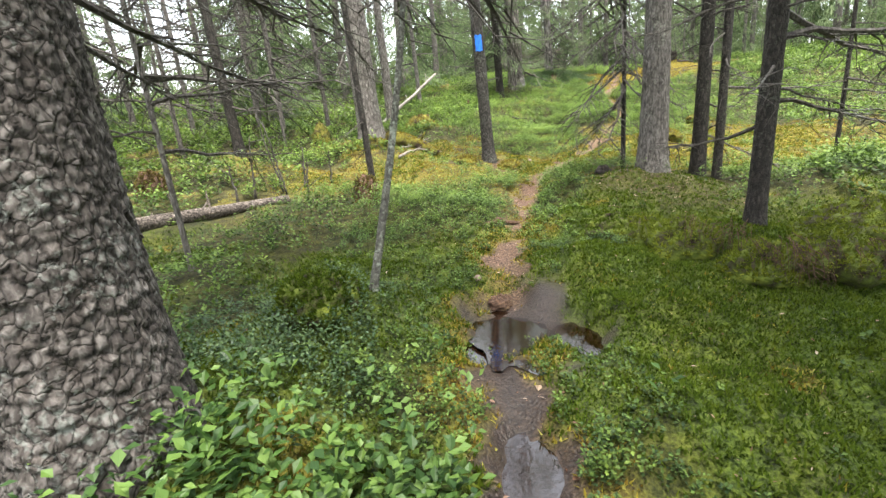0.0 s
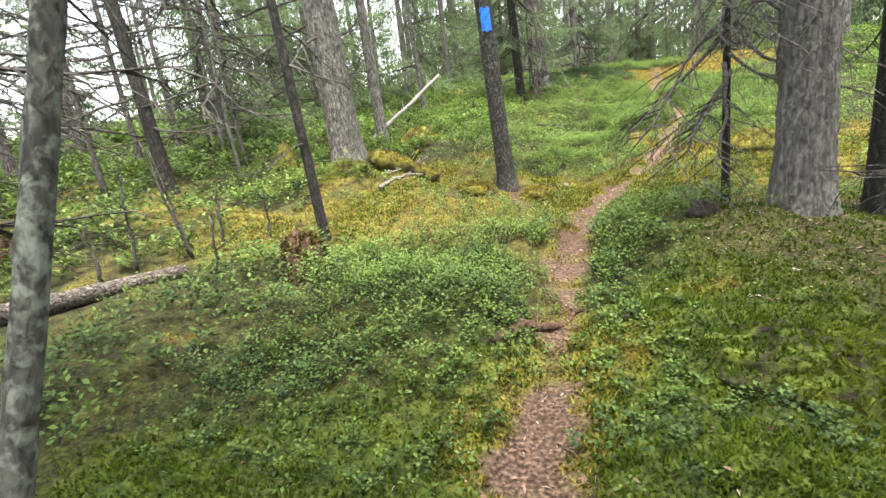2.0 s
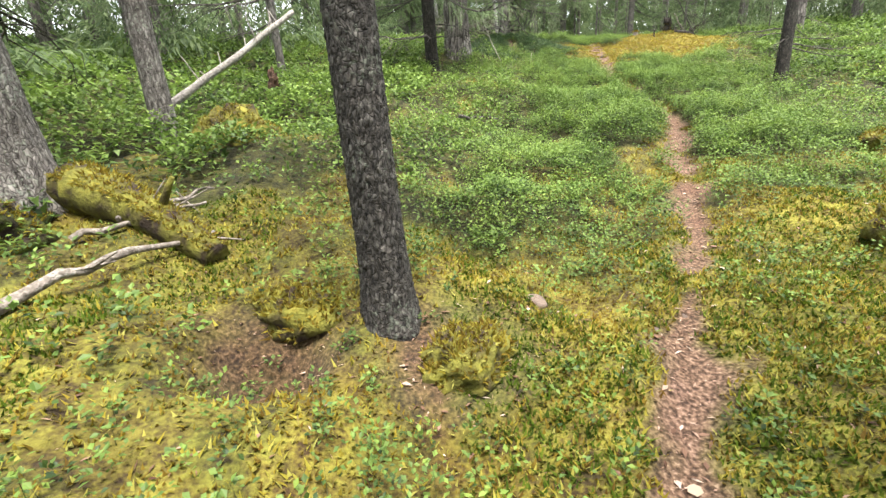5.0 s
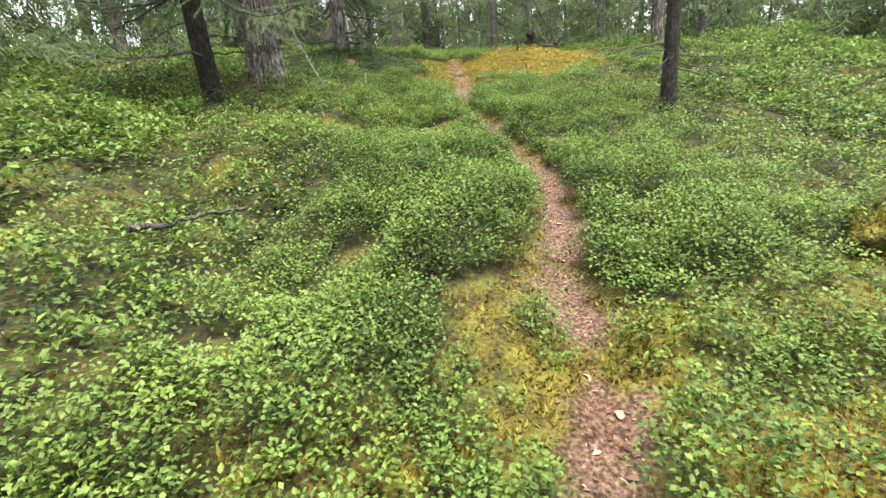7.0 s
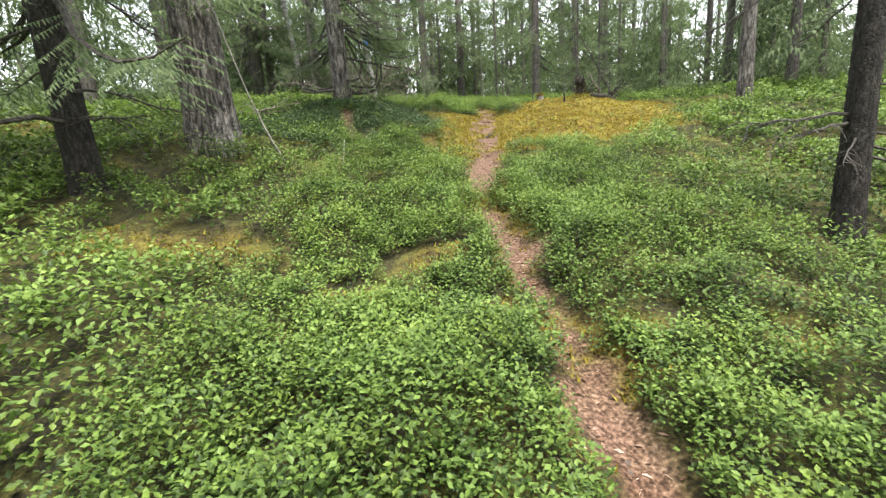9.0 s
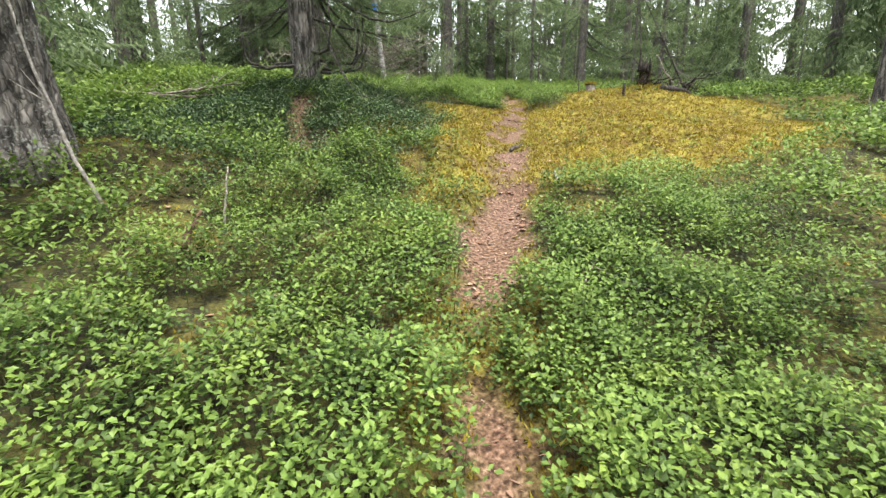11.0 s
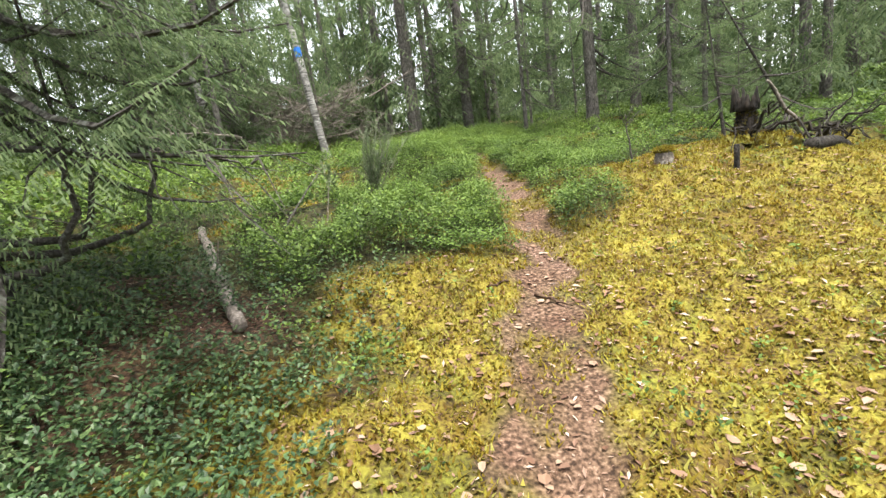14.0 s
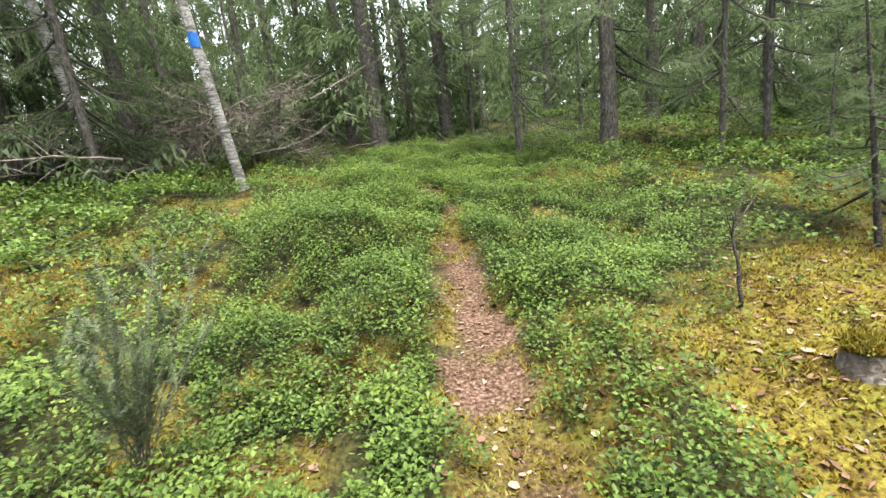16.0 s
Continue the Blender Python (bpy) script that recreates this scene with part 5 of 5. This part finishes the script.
cut_stump("thin dark broken stump in yellow moss", 9.93, 21.1, .022, .2, 113, False, BARK_DARK)
hummock("pale stone lying in the moss", 1.69, 8.81, .07, .05, .04, STONE, 13, 0, name="stone", category="stone")


def uprooted_stump():
    rng = np.random.default_rng(120)
    x, y = 10.8, 21.78
    ob = thing("uprooted_stump", "rotten dark stump with upturned roots and moss skirt", "stump", x, y, height(x, y) - .02)
    z = np.linspace(-.1, .5, 16)
    v, f = tube(np.stack([.05 * z, .03 * z, z], -1), .115 * (1 + .5 * np.exp(-np.maximum(z, 0) / .1)) * (1 + rng.normal(0, .03, 16)) * (1.05 - .8 * np.clip(z, 0, 1)), 26, .2)
    wood = child("wood", mesh_of("wood", v, f, CHAR, True), ob)
    t = fluff(v, f, 900, .03, rng, -.2)
    tagged(child("moss", mesh_of("moss", t, np.arange(len(t)).reshape(-1, 3), BROWNMOSS), wood, label="brown dry moss"), kind="stuff")
    for k in range(18):
        a, tall = rng.uniform(0, 6.283), rng.uniform(.05, .26)
        s = np.linspace(0, 1, 4)
        p = np.stack([.03 + .10 * math.cos(a) * (1 + .2 * s), .02 + .10 * math.sin(a) * (1 + .2 * s), .42 + tall * s], -1)
        sv, sf = tube(p, .042 * (1 - .85 * s), 6, .25)
        child("splinter", mesh_of("splinter", sv, sf, CHAR, True), ob)
    me, mv, mf = lump_mesh("moss_skirt", .46, .40, .17, MOSSWOOD, 121, .3)
    child("moss_skirt", me, ob)
    t = fluff(mv, mf, 3200, .035, rng, .1)
    tagged(child("moss", mesh_of("moss", t, np.arange(len(t)).reshape(-1, 3), MOSSY), ob, label="golden moss"), kind="stuff")
    for k in range(15):
        a = rng.uniform(-2.6, .5)
        L = rng.uniform(.25, .65)
        ox, oy = (0, 0) if k < 6 else (rng.uniform(.25, .8), rng.uniform(-.45, .05))
        s = np.linspace(0, 1, 10)
        low = .15 if k < 6 else .05
        p = np.stack([ox + .15 * math.cos(a) + s * L * math.cos(a), oy + .15 * math.sin(a) + s * L * math.sin(a), low + .2 * np.sin(s * 2.6 + rng.uniform(-.5, .5)) - .18 * s + (.45 * s ** 2 if k % 3 == 0 else 0)], -1)
        p[1:] += rng.normal(0, .022, (9, 3))
        rv, rf = tube(p, rng.uniform(.008, .022) * (1 - .75 * s), 8, .15)
        child("root", mesh_of("root", rv, rf, CHAR, True), ob)
    for k in range(9):
        L = rng.uniform(.35, .75)
        child("dead_branch", BRANCHES[k % 8], ob, pose(rng.uniform(.1, .8), rng.uniform(-.45, .1), .05, rng.uniform(0, 90), rng.uniform(-60, -5), rng.uniform(0, 360)) @ Matrix.Diagonal((L, L, L, 1)))
    s = np.linspace(0, 1, 9)
    rv, rf = tube(np.stack([.12 + .3 * s, -.12 - .12 * s, .68 - .5 * s + .03 * np.sin(s * 9)], -1), .012 + .006 * s, 7, .1)
    child("dead_branch", mesh_of("dead_branch", rv, rf, DEADWOOD, True), ob, label="pale bare snag")


uprooted_stump()


def young_spruce(label, x, y, tall, seed, lean=(0, 0), sparse=1.0, wide=.38):
    rng = np.random.default_rng(seed)
    ob = thing("young_spruce", label, "young spruce", x, y, height(x, y))
    child("stem", trunk_mesh("stem", .005 + .011 * tall, .003, tall, TWIG, 7, 14, .2, lean, seed=seed), ob)
    for k in range(int(13 * tall * sparse)):
        u = .12 + .86 * (k + rng.uniform(0, 1)) / (13 * tall * sparse)
        L = tall * wide * (1.1 - u) * rng.uniform(.7, 1.2) + .06
        m = pose(lean[0] * tall * u, lean[1] * tall * u, tall * u, 0, rng.uniform(-25, 5), rng.uniform(0, 360))
        child("bough", (SEEDLING if tall < 1.2 else FINE)[rng.integers(3)], ob, m @ Matrix.Diagonal((L, L, L, 1)))
    return ob


def juniper(label, x, y, tall, shoots, seed, lean=(0, 0)):
    """An open bush of upswept feathery shoots."""
    rng = np.random.default_rng(seed)
    ob = thing("juniper_bush", label, "juniper", x, y, height(x, y))
    for k in range(shoots):
        a, L = rng.uniform(0, 6.283), tall * rng.uniform(.45, 1.05)
        out = rng.uniform(.1, .6)
        s = np.linspace(0, 1, 8)
        p = np.stack([(math.cos(a) * out + lean[0]) * L * s ** 1.2, (math.sin(a) * out + lean[1]) * L * s ** 1.2, L * s], -1)
        p[1:] += rng.normal(0, .012, (7, 3))
        wood, wf = tube(p, .003 * (1 - .7 * s), 5, cap=False)
        stem = child("stem", mesh_of("stem", wood, wf, DEADWOOD, True), ob)
        tris = [needle_strip(p[i], p[i + 1], 30, .032, rng, .1) for i in range(2, 7)]
        for q in range(12):
            u = rng.uniform(.25, .95)
            b = np.array([np.interp(u, s, p[:, i]) for i in range(3)])
            c = rng.uniform(0, 6.283)
            e = b + np.array([math.cos(c) * .7, math.sin(c) * .7, rng.uniform(.3, 1)]) * L * rng.uniform(.12, .26)
            tris.append(needle_strip(b, e, 34, .024, rng, .08))
        v = np.vstack(tris)
        tagged(child("needles", mesh_of("needles", v, np.arange(len(v)).reshape(-1, 3), JUNIPER), stem), kind="stuff")
    return ob


juniper("feathery grey-green juniper bush above the bilberries", 6.95, 22.15, .8, 19, 131, (.22, .05))
juniper("small sparse juniper among bilberries", 6.6, 22.7, .5, 7, 137, (.1, .1))
young_spruce("young spruce behind the uprooted stump", 11.3, 22.5, 2.0, 132, (-.05, .1))
young_spruce("bent young spruce with pale drooping tips", 12.3, 22.3, 2.4, 133, (-.55, .15), .8)
young_spruce("small spruce beside the brush pile", 9.2, 29.6, 1.3, 134)
young_spruce("small spruce at the edge of woods", 13.6, 24.4, 1.5, 135)
young_spruce("small spruce at the wood's edge", 15.2, 22.5, 1.7, 136)


def brush_pile():
    rng = np.random.default_rng(140)
    x, y = 6.2, 30.3
    ob = thing("brush_pile", "heap of grey dead branches under the trees", "brush pile", x, y, height(x, y))
    pale = []
    for k in range(4):
        me = BRANCHES[k].copy()
        me.materials.clear()
        me.materials.append(DEADWOOD)
        pale.append(me)
    for k in range(190):
        L = rng.uniform(.8, 1.9)
        m = pose(rng.normal(0, .95), rng.normal(0, .55), .1 + 1.1 * rng.uniform(0, 1) ** 1.4, rng.uniform(0, 360), rng.uniform(-25, 20), rng.uniform(0, 360))
        child("branch", pale[k % 4], ob, m @ Matrix.Diagonal((L, L, L * .7, 1)))


brush_pile()


# parts added to the old trees
def curved_branches(parent):
    rng = np.random.default_rng(150)
    for a, reach, rise in ((-25, .6, 1.3), (-60, .45, 1.0), (25, .7, 1.1), (-5, .5, .7), (200, .6, .5), (150, .7, .3)):
        s = np.linspace(0, 1, 12)
        r = .14 + reach * np.sin(np.minimum(s * 1.5, 1.0) * 1.5708)
        z = .28 + rng.uniform(0, .25) + rise * s ** 2.4 - .1 * np.sin(s * 3.14)
        p = np.stack([r * math.cos(radians(a)), r * math.sin(radians(a)), z], -1)
        p[2:] += rng.normal(0, .012, (10, 3))
        v, f = tube(p, .022 * (1 - .75 * s), 7)
        child("dead_branch", mesh_of("dead_branch", v, f, TWIG, True), parent, label="upcurved bare branch")


curved_branches(OLD)
for k in range(13):
    rng = np.random.default_rng(400 + k)
    a, z, L = rng.uniform(-70, 50), rng.uniform(.9, 2.6), rng.uniform(1.0, 1.7)
    child("bough", FINE[k % 4], OLD, pose(.12, -.03, z, rng.uniform(-15, 15), rng.uniform(5, 32), a) @ Matrix.Diagonal((L, L, L, 1)))
me, _, _ = lump_mesh("resin_knot", .028, .02, .035, ROTWOOD, 160, .5)
child("resin_knot", me, BLUE.children[0], pose(.07, -.10, 1.02), "reddish resin knot")


def pale_flakes():
    """Stones and flakes on the open moss and trail."""
    rng = np.random.default_rng(170)
    shapes = [lump_mesh("stone", .5, .36, .2, STONE, 171 + k, .35)[0] for k in range(5)]
    made = 0
    while made < 50:
        k = rng.integers(0, 3)
        if k == 0:
            y = rng.uniform(16.5, 22)
            x = np.interp(y, [p[1] for p in TRAIL], [p[0] for p in TRAIL]) + rng.uniform(-1.2, 2.8)
        else:
            y = rng.uniform(4.3, 22)
            x = np.interp(y, [p[1] for p in TRAIL], [p[0] for p in TRAIL]) + rng.normal(0, .1)
        zz = zones(np.array([x]), np.array([y]))
        if zz[0][0] < .5 and zz[2][0] < .5:
            continue
        s = rng.uniform(.02, .05)
        ob = new("stone", shapes[rng.integers(5)])
        ob.matrix_world = pose(x, y, height(x, y) - .002, rng.uniform(-12, 12), rng.uniform(-12, 12), rng.uniform(0, 360)) @ Matrix.Diagonal((s, s, s, 1))
        tagged(ob, "small pale flat stone on the trail or moss", "stone", "pale stones on the trail")
        made += 1


pale_flakes()
